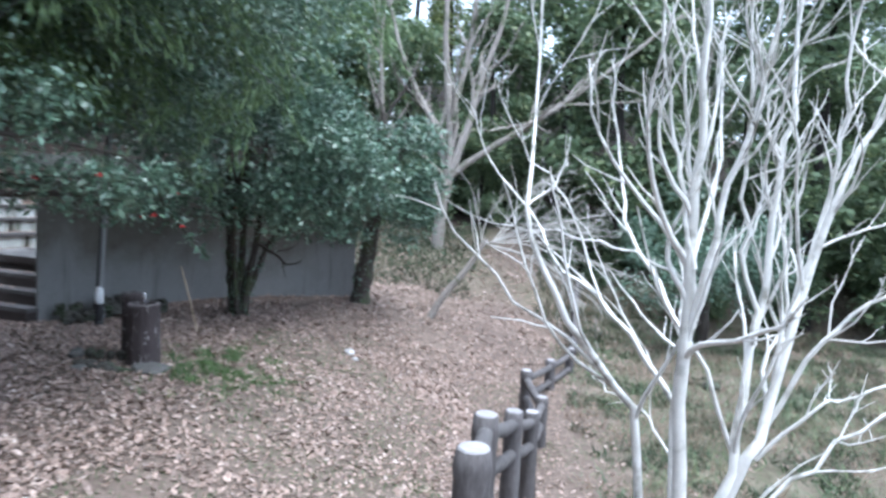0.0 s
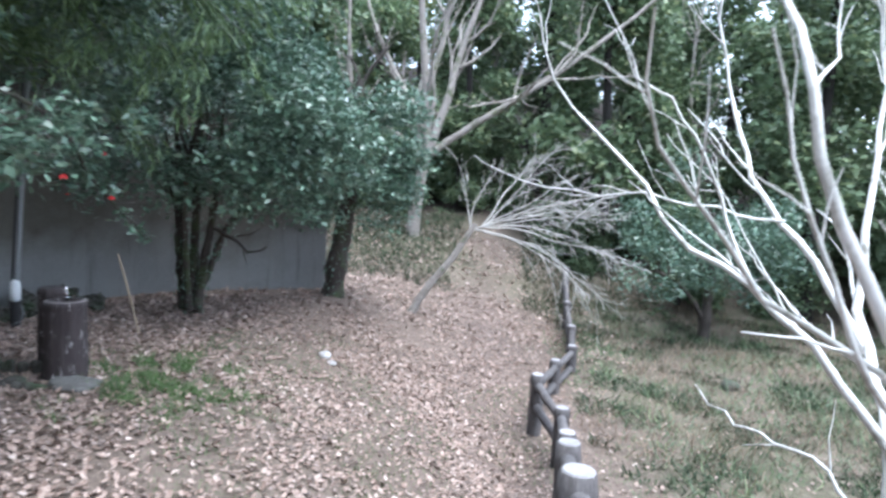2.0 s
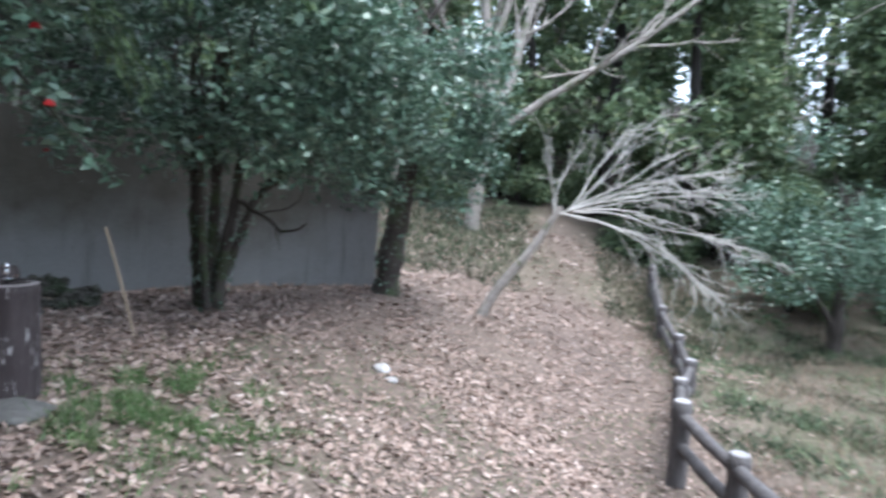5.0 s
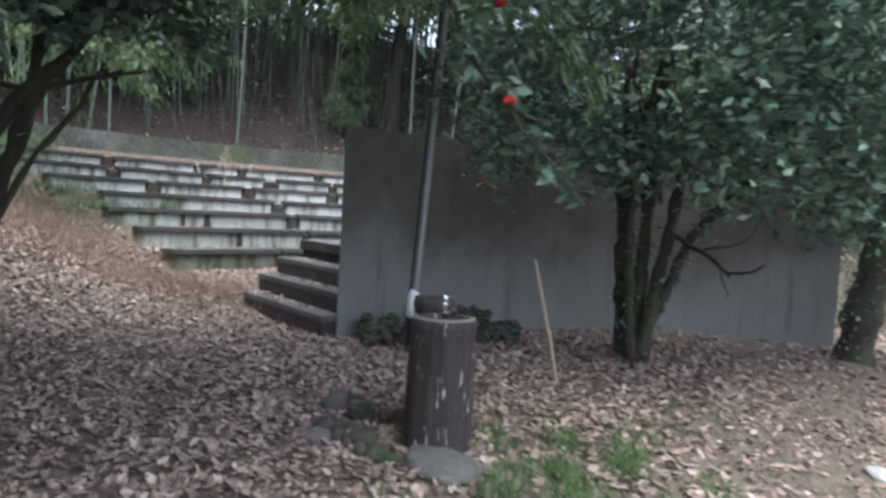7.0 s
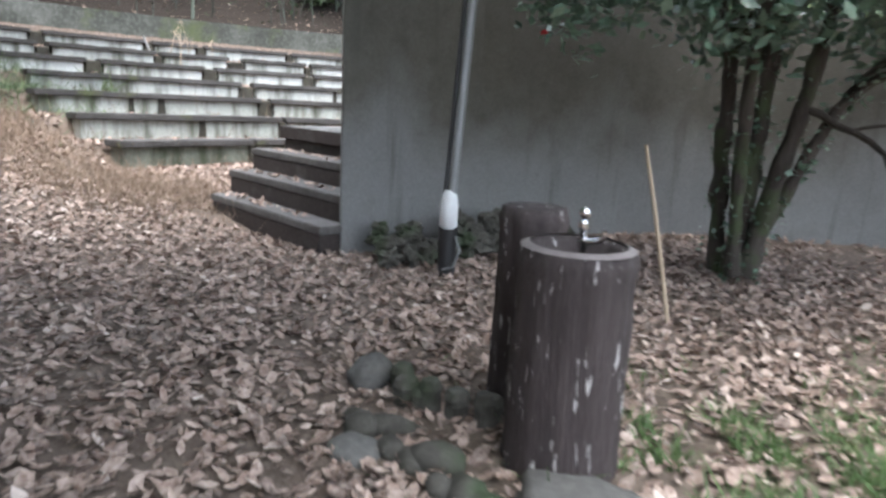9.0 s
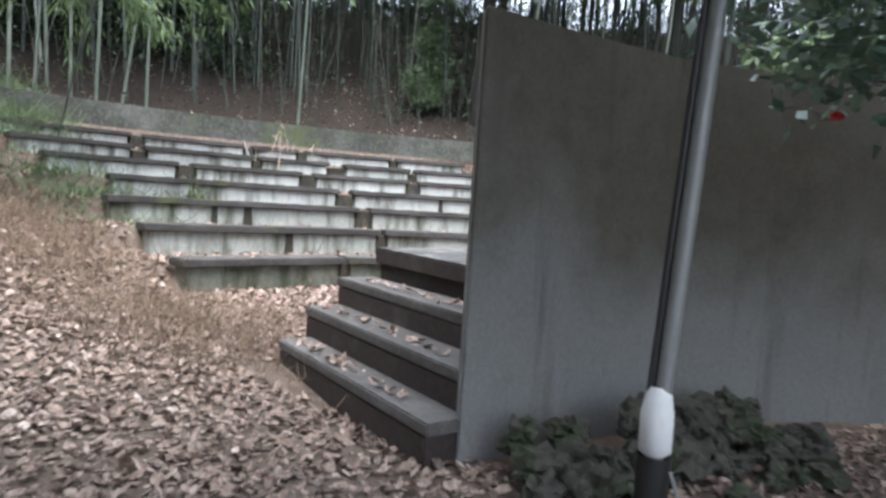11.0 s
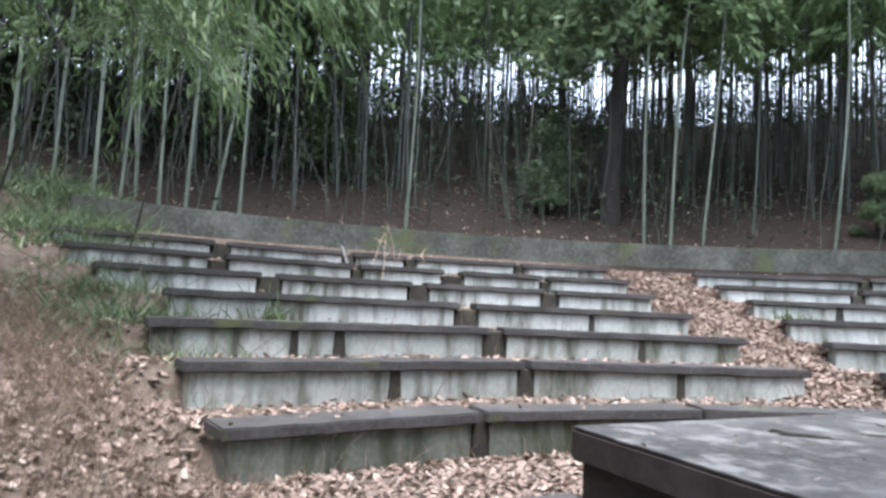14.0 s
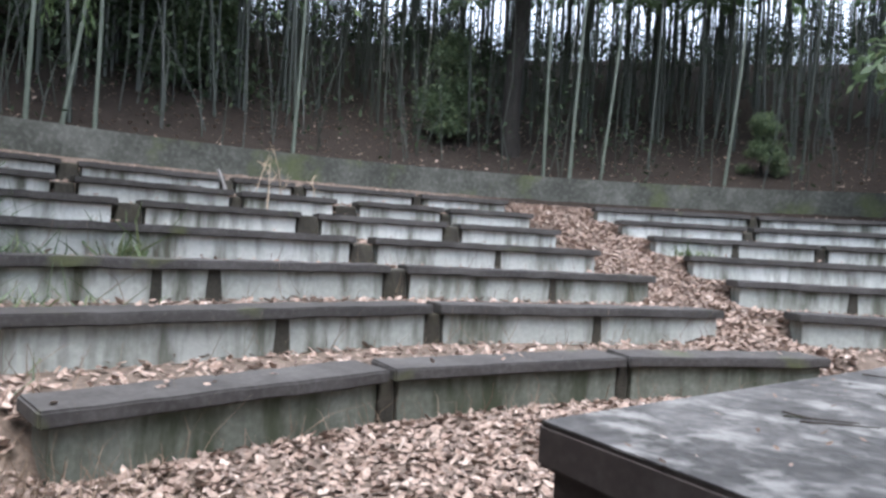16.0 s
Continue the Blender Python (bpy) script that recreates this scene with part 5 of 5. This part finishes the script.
for _k in range(420):
    a, r = _rng.uniform(96, 205), 17.75 + 18 * _rng.uniform(0, 1) ** 1.5
    x, y = CENTRE[0] + r * math.cos(radians(a)), CENTRE[1] + r * math.sin(radians(a))
    z, h = land1(x, y), _rng.uniform(1.2, 5.0)
    p, _ = wander(_rng, (x, y, z - 0.1), (_rng.normal(0, 0.1), _rng.normal(0, 0.1), 1), h, 4, 0.08)
    _paths.append((p, np.linspace(0.015, 0.005, 5)))
    n = int(18 + 40 * _rng.uniform(0, 1) ** 3)
    k = _rng.integers(1, 5, n)
    _ul.append(p[k] + _rng.normal(0, 0.32, (n, 3)))
    _ud.append(_rng.normal(0, 1, (n, 3)))
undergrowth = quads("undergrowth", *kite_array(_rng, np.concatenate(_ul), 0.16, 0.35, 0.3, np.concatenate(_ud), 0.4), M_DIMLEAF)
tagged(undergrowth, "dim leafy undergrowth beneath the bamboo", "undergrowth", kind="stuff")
far_grove = empty("far_grove", -20, 25, land1(-20, 25), "dense bamboo grove along the hill crest", "bamboo")
far_grove["kind"] = "stuff"
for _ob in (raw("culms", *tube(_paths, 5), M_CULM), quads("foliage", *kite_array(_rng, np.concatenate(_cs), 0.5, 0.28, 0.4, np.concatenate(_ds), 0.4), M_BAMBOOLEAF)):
    _ob.parent, _ob.matrix_parent_inverse = far_grove, far_grove.matrix_world.inverted()
    _ob["kind"] = "stuff"


# ---- evergreen trees of the wood ----
def wood_tree(seed, h, mat, label, bare_to=0.25, wide=0.28, n=7000, size=0.3):
    rng = np.random.default_rng(seed)
    ob = empty("wood_tree", 0, 0, 0, label, "tree", "wood")
    z = np.linspace(-0.4, h, 16)
    pts = np.c_[0.12 * np.sin(z * 0.7 + seed), 0.12 * np.cos(z * 0.5 + seed), z]
    raw("trunk", *tube([(pts, np.linspace(0.24, 0.05, 16))], 10), M_DARKBARK, ob, smooth=True)
    blobs = []
    for k in range(46):
        f = rng.uniform(bare_to, 1.0)
        rad = h * wide * (1.1 - f) ** 0.6 * rng.uniform(0.5, 1.0)
        a = rng.uniform(0, 6.28)
        blobs.append((rad * math.cos(a), rad * math.sin(a), h * f, 0.75 * rng.uniform(0.6, 1.3)))
    quads("crown", *leaf_array(rng, crown_points(rng, n, blobs), size, 0.45, 0.35, 0.5), mat, ob)
    return ob


woods = [wood_tree(201, 9.0, M_FARLEAF, "dark evergreen tree of the wood"), wood_tree(202, 12.0, M_FARLEAF, "tall dark evergreen tree of the wood", 0.3, 0.22), wood_tree(203, 7.0, M_FARLEAF, "broad evergreen tree of the wood", 0.08, 0.34), wood_tree(204, 9.0, M_YELLOWLEAF, "yellow-green tree of the wood", 0.3, 0.25, 3600)]
_spots = [(1.5, 24.5), (4.5, 26.5), (7.5, 24.0), (10.5, 21.5), (13.5, 23.0), (12.0, 27.0), (16.5, 20.5), (19.5, 23.5), (8.5, 28.5), (-1.5, 26.5), (-4.0, 24.0), (2.5, 30.0), (15.5, 28.5), (20.5, 17.5), (23.5, 21.0), (-3.5, 29.5), (6.0, 32.0), (11.5, 32.5), (18.0, 33.0), (24.0, 28.0), (0.0, 34.0), (-6.5, 27.0), (27.0, 24.0), (28.0, 16.0), (22.5, 13.0), (13.0, 18.5), (10.0, 18.2), (30.0, 33.0), (5.5, 22.0), (24.0, 36.0), (9.0, 38.0), (-2.0, 40.0), (15.0, 39.0)]
for _k, (_x, _y) in enumerate(_spots):
    _c = (0, 1, 2, 0, 2, 1, 3)[_k % 7]
    _m = pose(_x, _y, land1(_x, _y), 0, 0, _k * 77) @ Matrix.Scale(0.85 + 0.3 * ((_k * 37) % 10) / 10, 4)
    if _k in (0, 1, 2, 6):
        woods[_c].matrix_world = _m
    else:
        copy_thing(woods[_c], _m).matrix_world = _m
for _k in range(34):
    _x, _y = -3.5 + 0.95 * _k, 22.0 + 2.5 * math.sin(_k * 2.1) + (1.5 if _k < 6 else -0.16 * (_k - 6))
    if _x < 4.8 and _y < 22.5:
        _y += 2.5
    _m = pose(_x, _y, land1(_x, _y) - 0.6, 0, 0, _k * 57) @ Matrix.Scale(0.34 + 0.16 * ((_k * 29) % 10) / 10, 4)
    copy_thing(woods[2], _m).matrix_world = _m
# unseen trees added behind the walk's start to block low sky light
for _k, (_x, _y) in enumerate([(-9.0, 1.2), (-12.0, 4.2), (-14.5, 6.6), (-7.0, -2.0), (-11.0, -1.5), (-15.5, 2.5), (-3.0, -5.0), (1.5, -5.5), (-17.5, 6.0), (-5.8, 1.2), (-9.5, 4.2)]):
    _m = pose(_x, _y, land1(_x, _y) - 0.2, 0, 0, _k * 63) @ Matrix.Scale(0.85 + 0.05 * (_k % 4), 4)
    copy_thing(woods[(2, 0, 2, 1)[_k % 4]], _m).matrix_world = _m
# dark evergreens among the bamboo
for _x, _y, _s, _c in ((-16.86, 25.43, 1.15, 1), (-18.6, 24.9, 0.4, 2), (-24.0, 21.0, 0.5, 2), (-11.5, 28.5, 0.22, 2)):
    _m = pose(_x, _y, land1(_x, _y), 0, 0, _x * 9) @ Matrix.Scale(_s, 4)
    copy_thing(woods[_c], _m).matrix_world = _m


# ---- grass, dry weeds and fallen leaves ----
def blades(rng, xs, ys, height, width, lean=0.35):
    """Thin bent blades standing on the land, two quads each."""
    n = len(xs)
    b = np.c_[xs, ys, land(xs, ys) - 0.01]
    a = rng.uniform(0, 6.283, n)
    s = np.c_[np.cos(a), np.sin(a), np.zeros(n)]
    h = height * rng.uniform(0.4, 1.2, (n, 1))
    d = rng.normal(0, lean, (n, 3))
    d[:, 2] = 1
    w = width * rng.uniform(0.6, 1.3, (n, 1))
    m = b + d * h * 0.55
    t = m + (d + rng.normal(0, lean * 1.3, (n, 3))) * h * 0.45
    v = np.stack([b - s * w, b + s * w, m + s * w * 0.8, m - s * w * 0.8, t + s * w * 0.15, t - s * w * 0.15], 1).reshape(-1, 3)
    f = (np.array([[0, 1, 2, 3], [3, 2, 4, 5]])[None] + np.arange(n)[:, None, None] * 6).reshape(-1, 4)
    return v, f


_rng = np.random.default_rng(41)
_x, _y = _rng.normal(-3.15, 0.5, 11000), _rng.normal(8.85, 0.55, 11000)
_keep = np.array([noise.noise((a * 3.0, b * 3.0, 5)) > 0.08 for a, b in zip(_x, _y)])
_grass = quads("grass", *blades(_rng, _x[_keep], _y[_keep], 0.085, 0.0045, 0.7), M_FRESH)
tagged(_grass, "fresh green grass tuft beside fountain", "grass", kind="stuff")
_x, _y = _rng.uniform(-3.2, 2.0, 22000), _rng.uniform(2.0, 12.5, 22000)
_keep = np.array([noise.noise((a * 0.7, b * 0.7, 11)) > 0.05 for a, b in zip(_x, _y)])
_grass = quads("grass", *blades(_rng, _x[_keep], _y[_keep], 0.06, 0.004, 0.5), M_GRASS)
tagged(_grass, "sparse grass among the dry leaves", "grass", kind="stuff")
_x, _y = _rng.uniform(0.9, 12, 13000), _rng.uniform(3.0, 20, 13000)
_keep = (_x - 0.15 * (_y - 6) > 1.2) & np.array([noise.noise((a * 0.5, b * 0.5, 3)) > -0.1 for a, b in zip(_x, _y)])
_grass = quads("grass", *blades(_rng, _x[_keep], _y[_keep], 0.11, 0.005, 0.9), M_GRASS)
tagged(_grass, "rough grass on the slope beyond fence", "grass", kind="stuff")
_x, _y = _rng.uniform(0.9, 12, 20000), _rng.uniform(3.0, 20, 20000)
_keep = (_x - 0.15 * (_y - 6) > 1.2) & np.array([noise.noise((a * 0.5, b * 0.5, 3)) < 0.1 for a, b in zip(_x, _y)])
_grass = quads("dry_grass", *blades(_rng, _x[_keep], _y[_keep], 0.2, 0.006, 0.8), M_WEED)
tagged(_grass, "straw-coloured grass on the slope beyond fence", "grass", kind="stuff")
_t = _rng.uniform(0, 1, 8500)
_x = -11.3 - 3.4 * _t + _rng.normal(0, 0.75, 8500)
_y = 11.1 + 0.9 * _t + _rng.normal(0, 0.6, 8500) - 0.4
_keep = (np.degrees(np.arctan2(_y - CENTRE[1], _x - CENTRE[0])) % 360 > 178.6) & (_x < -9.0)
_weeds = quads("dry_weeds", *blades(_rng, _x[_keep], _y[_keep], 0.17, 0.0035, 0.6), M_WEED)
tagged(_weeds, "brown dry weeds on the bank beside benches", "weeds", kind="stuff")
_x, _y = _rng.normal(-9.9, 0.7, 5000), _rng.normal(11.3, 0.5, 5000)
_weeds = quads("dry_weeds", *blades(_rng, _x, _y, 0.14, 0.0035, 0.6), M_WEED)
tagged(_weeds, "brown dry weeds before the benches", "weeds", kind="stuff")
_x, _y = _rng.normal(-14.6, 0.9, 1100), _rng.normal(12.3, 0.45, 1100)
_weeds = quads("fern_growth", *blades(_rng, _x, _y, 0.22, 0.009, 0.9), M_FARLEAF)
tagged(_weeds, "low green ferns at the ends of benches", "ferns", kind="stuff")
_x, _y = _rng.normal(-19.3, 0.9, 2600), _rng.normal(12.9, 0.5, 2600)
_weeds = quads("fern_growth", *blades(_rng, _x, _y, 0.3, 0.016, 0.9), M_FARLEAF)
tagged(_weeds, "green ferns where the retaining wall meets the bank", "ferns", kind="stuff")
_x, _y = _rng.uniform(-3.0, 6.0, 9000), _rng.uniform(17.0, 22.5, 9000)
_keep = (_y - 0.25 * _x > 17.0) & (np.abs(_x - (0.3 + 0.16 * (_y - 10))) > 0.9)
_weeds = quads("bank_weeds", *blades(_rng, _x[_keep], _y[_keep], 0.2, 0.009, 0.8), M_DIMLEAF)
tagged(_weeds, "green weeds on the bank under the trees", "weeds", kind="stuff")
_cx, _cy = _rng.uniform(1.4, 11, 230), _rng.uniform(2.5, 18, 230)
_out_of_path = _cx - 0.15 * (_cy - 6) > 1.35
_cx, _cy = _cx[_out_of_path], _cy[_out_of_path]
_x = np.repeat(_cx, 60) + _rng.normal(0, 0.3, len(_cx) * 60)
_y = np.repeat(_cy, 60) + _rng.normal(0, 0.24, len(_cx) * 60)
_weeds = quads("low_weeds", *blades(_rng, _x, _y, 0.11, 0.011, 1.2), M_FARLEAF)
tagged(_weeds, "low leafy weeds in the rough grass", "weeds", kind="stuff")
_x, _y = _rng.uniform(0.9, 11, 60000), _rng.uniform(2.5, 18, 60000)
_keep = (_x - 0.15 * (_y - 6) > 1.25) & np.array([noise.noise((a * 0.9, b * 0.9, 8)) + 0.5 * noise.noise((a * 3, b * 3, 2)) > 0.08 for a, b in zip(_x, _y)])
_weeds = quads("dark_weeds", *blades(_rng, _x[_keep], _y[_keep], 0.09, 0.011, 1.3), M_DIMLEAF)
tagged(_weeds, "dark low weeds creeping over the slope", "weeds", kind="stuff")
# tall dead stalks between the upper rows
for _k, (_x, _y, _h) in enumerate([(-16.0, 17.3, 1.1), (-16.4, 17.0, 0.8), (-15.5, 16.6, 0.9), (-15.7, 17.7, 0.7)]):
    _z = land1(_x, _y)
    _p, _ = wander(_rng, (0, 0, -0.05), (_rng.normal(0, 0.2), _rng.normal(0, 0.2), 1), _h, 8, 0.08)
    _paths = [(_p, np.linspace(0.012, 0.004, len(_p)))]
    twigs(_rng, _p, np.linspace(0.01, 0.004, len(_p)), 2, 5, 0.4, 0.7, _paths, 0.03, 0.004)
    _ob = raw("dead_stalk", *tube(_paths, 5), M_STICK)
    _ob.matrix_world = pose(_x, _y, _z)
    tagged(_ob, "tall dead weed stalk between bench rows", "weed", "dead stalks")


def litter(rng, xs, ys, size, lift=0.0, zs=None):
    """Curled dry leaves lying on the land: eight corners in three quads each."""
    n = len(xs)
    z = land(xs, ys) if zs is None else zs
    a = rng.uniform(0, 6.283, n)
    tilt = rng.normal(0, 0.38, (n, 2))
    d = np.c_[np.cos(a), np.sin(a), tilt[:, 0]]
    s = np.c_[-np.sin(a), np.cos(a), tilt[:, 1]]
    up = np.c_[np.zeros(n), np.zeros(n), np.ones(n)]
    L = size * rng.uniform(0.55, 1.35, (n, 1))
    W = L * rng.uniform(0.16, 0.36, (n, 1))
    curl = L * rng.uniform(-0.1, 0.28, (n, 1))
    c = np.c_[xs, ys, z + lift + rng.uniform(0.006, 0.03, n)]
    v = np.stack([c - d * L * 0.5 + up * curl * 0.6, c - d * L * 0.15 + s * W + up * curl * 0.5, c - d * L * 0.12, c - d * L * 0.15 - s * W + up * curl * 0.5,
                  c + d * L * 0.2 + s * W * 0.85 + up * curl * 0.6, c + d * L * 0.2, c + d * L * 0.2 - s * W * 0.85 + up * curl * 0.6, c + d * L * 0.5 + up * curl], 1).reshape(-1, 3)
    f = np.array([[0, 1, 2, 3], [1, 4, 5, 2], [2, 5, 6, 3], [4, 7, 6, 5]])
    return v, (f[None] + np.arange(n)[:, None, None] * 8).reshape(-1, 4)


def patch(name, n, x0, x1, y0, y1, size, label, keep):
    x, y = _rng.uniform(x0, x1, n), _rng.uniform(y0, y1, n)
    rim = np.minimum(np.minimum(x - x0, x1 - x), np.minimum(y - y0, y1 - y))
    k = keep(x, y) & (rim > _rng.uniform(-0.3, 0.9, n))
    ob = quads(name, *litter(_rng, x[k], y[k], size), M_LITTER)
    return tagged(ob, label, "leaves", kind="stuff")


def open_ground(x, y):
    """True off the benches, stage and the grass tuft."""
    dx, dy = x - CENTRE[0], y - CENTRE[1]
    r, a = np.hypot(dx, dy), np.degrees(np.arctan2(dy, dx)) % 360
    behind = (x + 6.79) * 0.857 - (y - 10.91) * 0.516 < 0.05
    stagey = behind & (y > 11.0) & (x > -8.9) & (r < 7.5)
    tuft = np.exp(-((x + 3.1) ** 2 / 0.7 + (y - 9.0) ** 2 / 0.4)) > _rng.uniform(0.5, 2.2, len(x))
    track = np.exp(-((x - (0.3 - 0.35 * np.clip(8 - y, 0, 9) + 0.16 * np.clip(y - 10, 0, 20))) / 0.6) ** 2) > _rng.uniform(0.8, 3.4, len(x))
    thin = np.array([noise.noise((p * 0.7, q * 0.7, 11)) for p, q in zip(x, y)]) > _rng.uniform(-0.35, 0.6, len(x))
    return ~stagey & ~tuft & ~track & ~(thin & (x > -3.2))


patch("fallen_leaves", 64000, -9.5, 1.2, 4.0, 14.0, 0.066, "thick litter of curled dry brown leaves", open_ground)
patch("fallen_leaves", 9000, -4.5, 1.6, 1.0, 5.0, 0.075, "thin litter of dry brown leaves on the slope", open_ground)
patch("fallen_leaves", 14000, -6.0, 4.5, 13.5, 22.0, 0.09, "litter of dry brown leaves along path", open_ground)
patch("fallen_leaves", 9000, 0.9, 6.5, 2.5, 14.0, 0.06, "dry leaves caught in the rough grass", lambda x, y: (x - 0.15 * (y - 6) > 1.1) & (x - 1.0 < _rng.exponential(1.8, len(x))))
patch("fallen_leaves", 9000, -15.0, 1.6, -5.0, 9.0, 0.075, "sparse dry leaves on the slope behind", lambda x, y: (y < 5.0) | (x < -6.0))
patch("fallen_leaves", 14000, -16.0, -8.8, 8.0, 12.4, 0.075, "litter of dry leaves on the weedy bank", lambda x, y: np.degrees(np.arctan2(y - CENTRE[1], x - CENTRE[0])) % 360 > 177)


patch("fallen_leaves", 11000, -1.8, 3.2, 5.5, 18.0, 0.055, "small dry leaves trodden into the path", lambda x, y: x - 0.15 * (y - 6) < 1.1)


def polar_patch(n, a0, a1, r0, r1, size, label, keep=lambda a, r: np.ones(len(a), bool)):
    a, r = _rng.uniform(a0, a1, n), np.sqrt(_rng.uniform(r0 * r0, r1 * r1, n))
    k = keep(a, r)
    x, y = CENTRE[0] + r[k] * np.cos(np.radians(a[k])), CENTRE[1] + r[k] * np.sin(np.radians(a[k]))
    return tagged(quads("fallen_leaves", *litter(_rng, x, y, size), M_LITTER), label, "leaves", kind="stuff")


polar_patch(18000, 131.5, 140.0, 7.5, 17.1, 0.075, "drift of pale dry leaves filling the aisle")
polar_patch(14000, 128.0, 181.0, 6.0, 8.2, 0.065, "dry leaves before the first bench row")
polar_patch(26000, 103.0, 179.0, 8.6, 17.0, 0.068, "dry leaves on terraces between benches", lambda a, r: ((r - ROW_R - SEAT_D) % ROW_STEP) < ROW_STEP - SEAT_D)
polar_patch(3600, 100.0, 195.0, 17.8, 25.0, 0.08, "dry leaves on the bamboo hillside")

# leaves blown onto the step treads, seats and stage
_xs, _ys, _zs = [], [], []
for _off, _top in ((0.2, -0.785), (0.5, -1.0), (0.78, -1.215)):
    for _ in range(60):
        _q = Vector((-8.75, 12.3, 0)) + _along * _rng.uniform(0.1, 1.9) + _out * (_off + abs(_rng.normal(0, 0.05)))
        _xs.append(_q.x)
        _ys.append(_q.y)
        _zs.append(_top)
_steps_leaves = quads("fallen_leaves", *litter(_rng, np.array(_xs), np.array(_ys), 0.06, 0.0, np.array(_zs)), M_LITTER)
tagged(_steps_leaves, "dry leaves lying on the stage steps", "leaves", kind="stuff")
_xs, _ys, _zs = [], [], []
for _k, _row in enumerate(ROWS_PLAN):
    for _a0, _a1 in _row:
        for _ in range(9):
            _a, _r = radians(_rng.uniform(_a1 + 0.5, _a0 - 0.5)), ROW_R + ROW_STEP * _k + 0.19 + _rng.uniform(-0.12, 0.06)
            _xs.append(CENTRE[0] + _r * math.cos(_a) * 0.995)
            _ys.append(CENTRE[1] + _r * math.sin(_a) * 0.995)
            _zs.append(ROW_Z + ROW_RISE * _k + 0.002)
_seat_leaves = quads("fallen_leaves", *litter(_rng, np.array(_xs), np.array(_ys), 0.055, 0.0, np.array(_zs)), M_LITTER)
tagged(_seat_leaves, "scattered dry leaves on bench seats", "leaves", kind="stuff")

_xs, _ys = _rng.uniform(-8.6, -6.6, 300), _rng.uniform(12.2, 16.0, 300)
_keep = (_xs - (-8.85)) * 0.957 - (_ys - 12.33) * 0.29 > 0.1
_stage_leaves = quads("fallen_leaves", *litter(_rng, _xs[_keep], _ys[_keep], 0.022, 0.0, np.full(_keep.sum(), -0.542)), M_LITTER)
tagged(_stage_leaves, "sparse dry leaf scraps on the stage", "leaves", kind="stuff")
# fallen twigs on the stage, and a bleached stick by the upper benches
for _k in range(14):
    _x, _y, _a = _rng.uniform(-8.3, -7.0), _rng.uniform(12.8, 15.2), _rng.uniform(0, 6.28)
    _p, _ = wander(_rng, (0, 0, 0.008), (math.cos(_a), math.sin(_a), 0.0), _rng.uniform(0.1, 0.3), 5, 0.12)
    _p[:, 2] = 0.008
    _ob = raw("fallen_twig", *tube([(_p, np.linspace(0.004, 0.002, len(_p)))], 5), M_BARK)
    _ob.matrix_world = pose(_x, _y, -0.542)
    tagged(_ob, "thin dark twig fallen on the stage", "twig", "fallen twigs")
_ob = raw("bleached_stick", *tube([([(-16.3, 16.52, 0.2), (-16.32, 16.45, 0.58), (-16.3, 16.3, 0.86)], [0.03, 0.028, 0.022])], 8), M_PALESTONE, smooth=True)
tagged(_ob, "bleached pale stick leaning on a bench", "stick")
# wisps of dry grass before the first benches
_a = np.radians(_rng.uniform(136, 178, 420))
_r = ROW_R - 0.03 + ROW_STEP * _rng.integers(0, 4, 420) + _rng.normal(-0.05, 0.06, 420)
_wisps = quads("dry_wisps", *blades(_rng, CENTRE[0] + _r * np.cos(_a), CENTRE[1] + _r * np.sin(_a), 0.3, 0.003, 0.5), M_WEED)
tagged(_wisps, "thin dry grass wisps against bench fronts", "weeds", kind="stuff")

# single plants: ferns by the benches, green leaves at the white tree's foot
for _k, (_x, _y, _n, _h, _w) in enumerate([(-14.3, 13.9, 70, 0.3, 0.02), (-11.0, 21.4, 60, 0.22, 0.02), (1.08, 3.95, 60, 0.3, 0.022), (1.5, 4.05, 50, 0.28, 0.022), (-3.5, 8.35, 40, 0.14, 0.01), (-0.3, 7.2, 40, 0.1, 0.008)]):
    _px, _py = _rng.normal(_x, 0.13, _n), _rng.normal(_y, 0.13, _n)
    _ob = quads("leafy_plant", *blades(_rng, _px, _py, _h, _w, 0.7), M_GRASS)
    tagged(_ob, "low leafy green plant on the ground", "plant", kind="stuff")
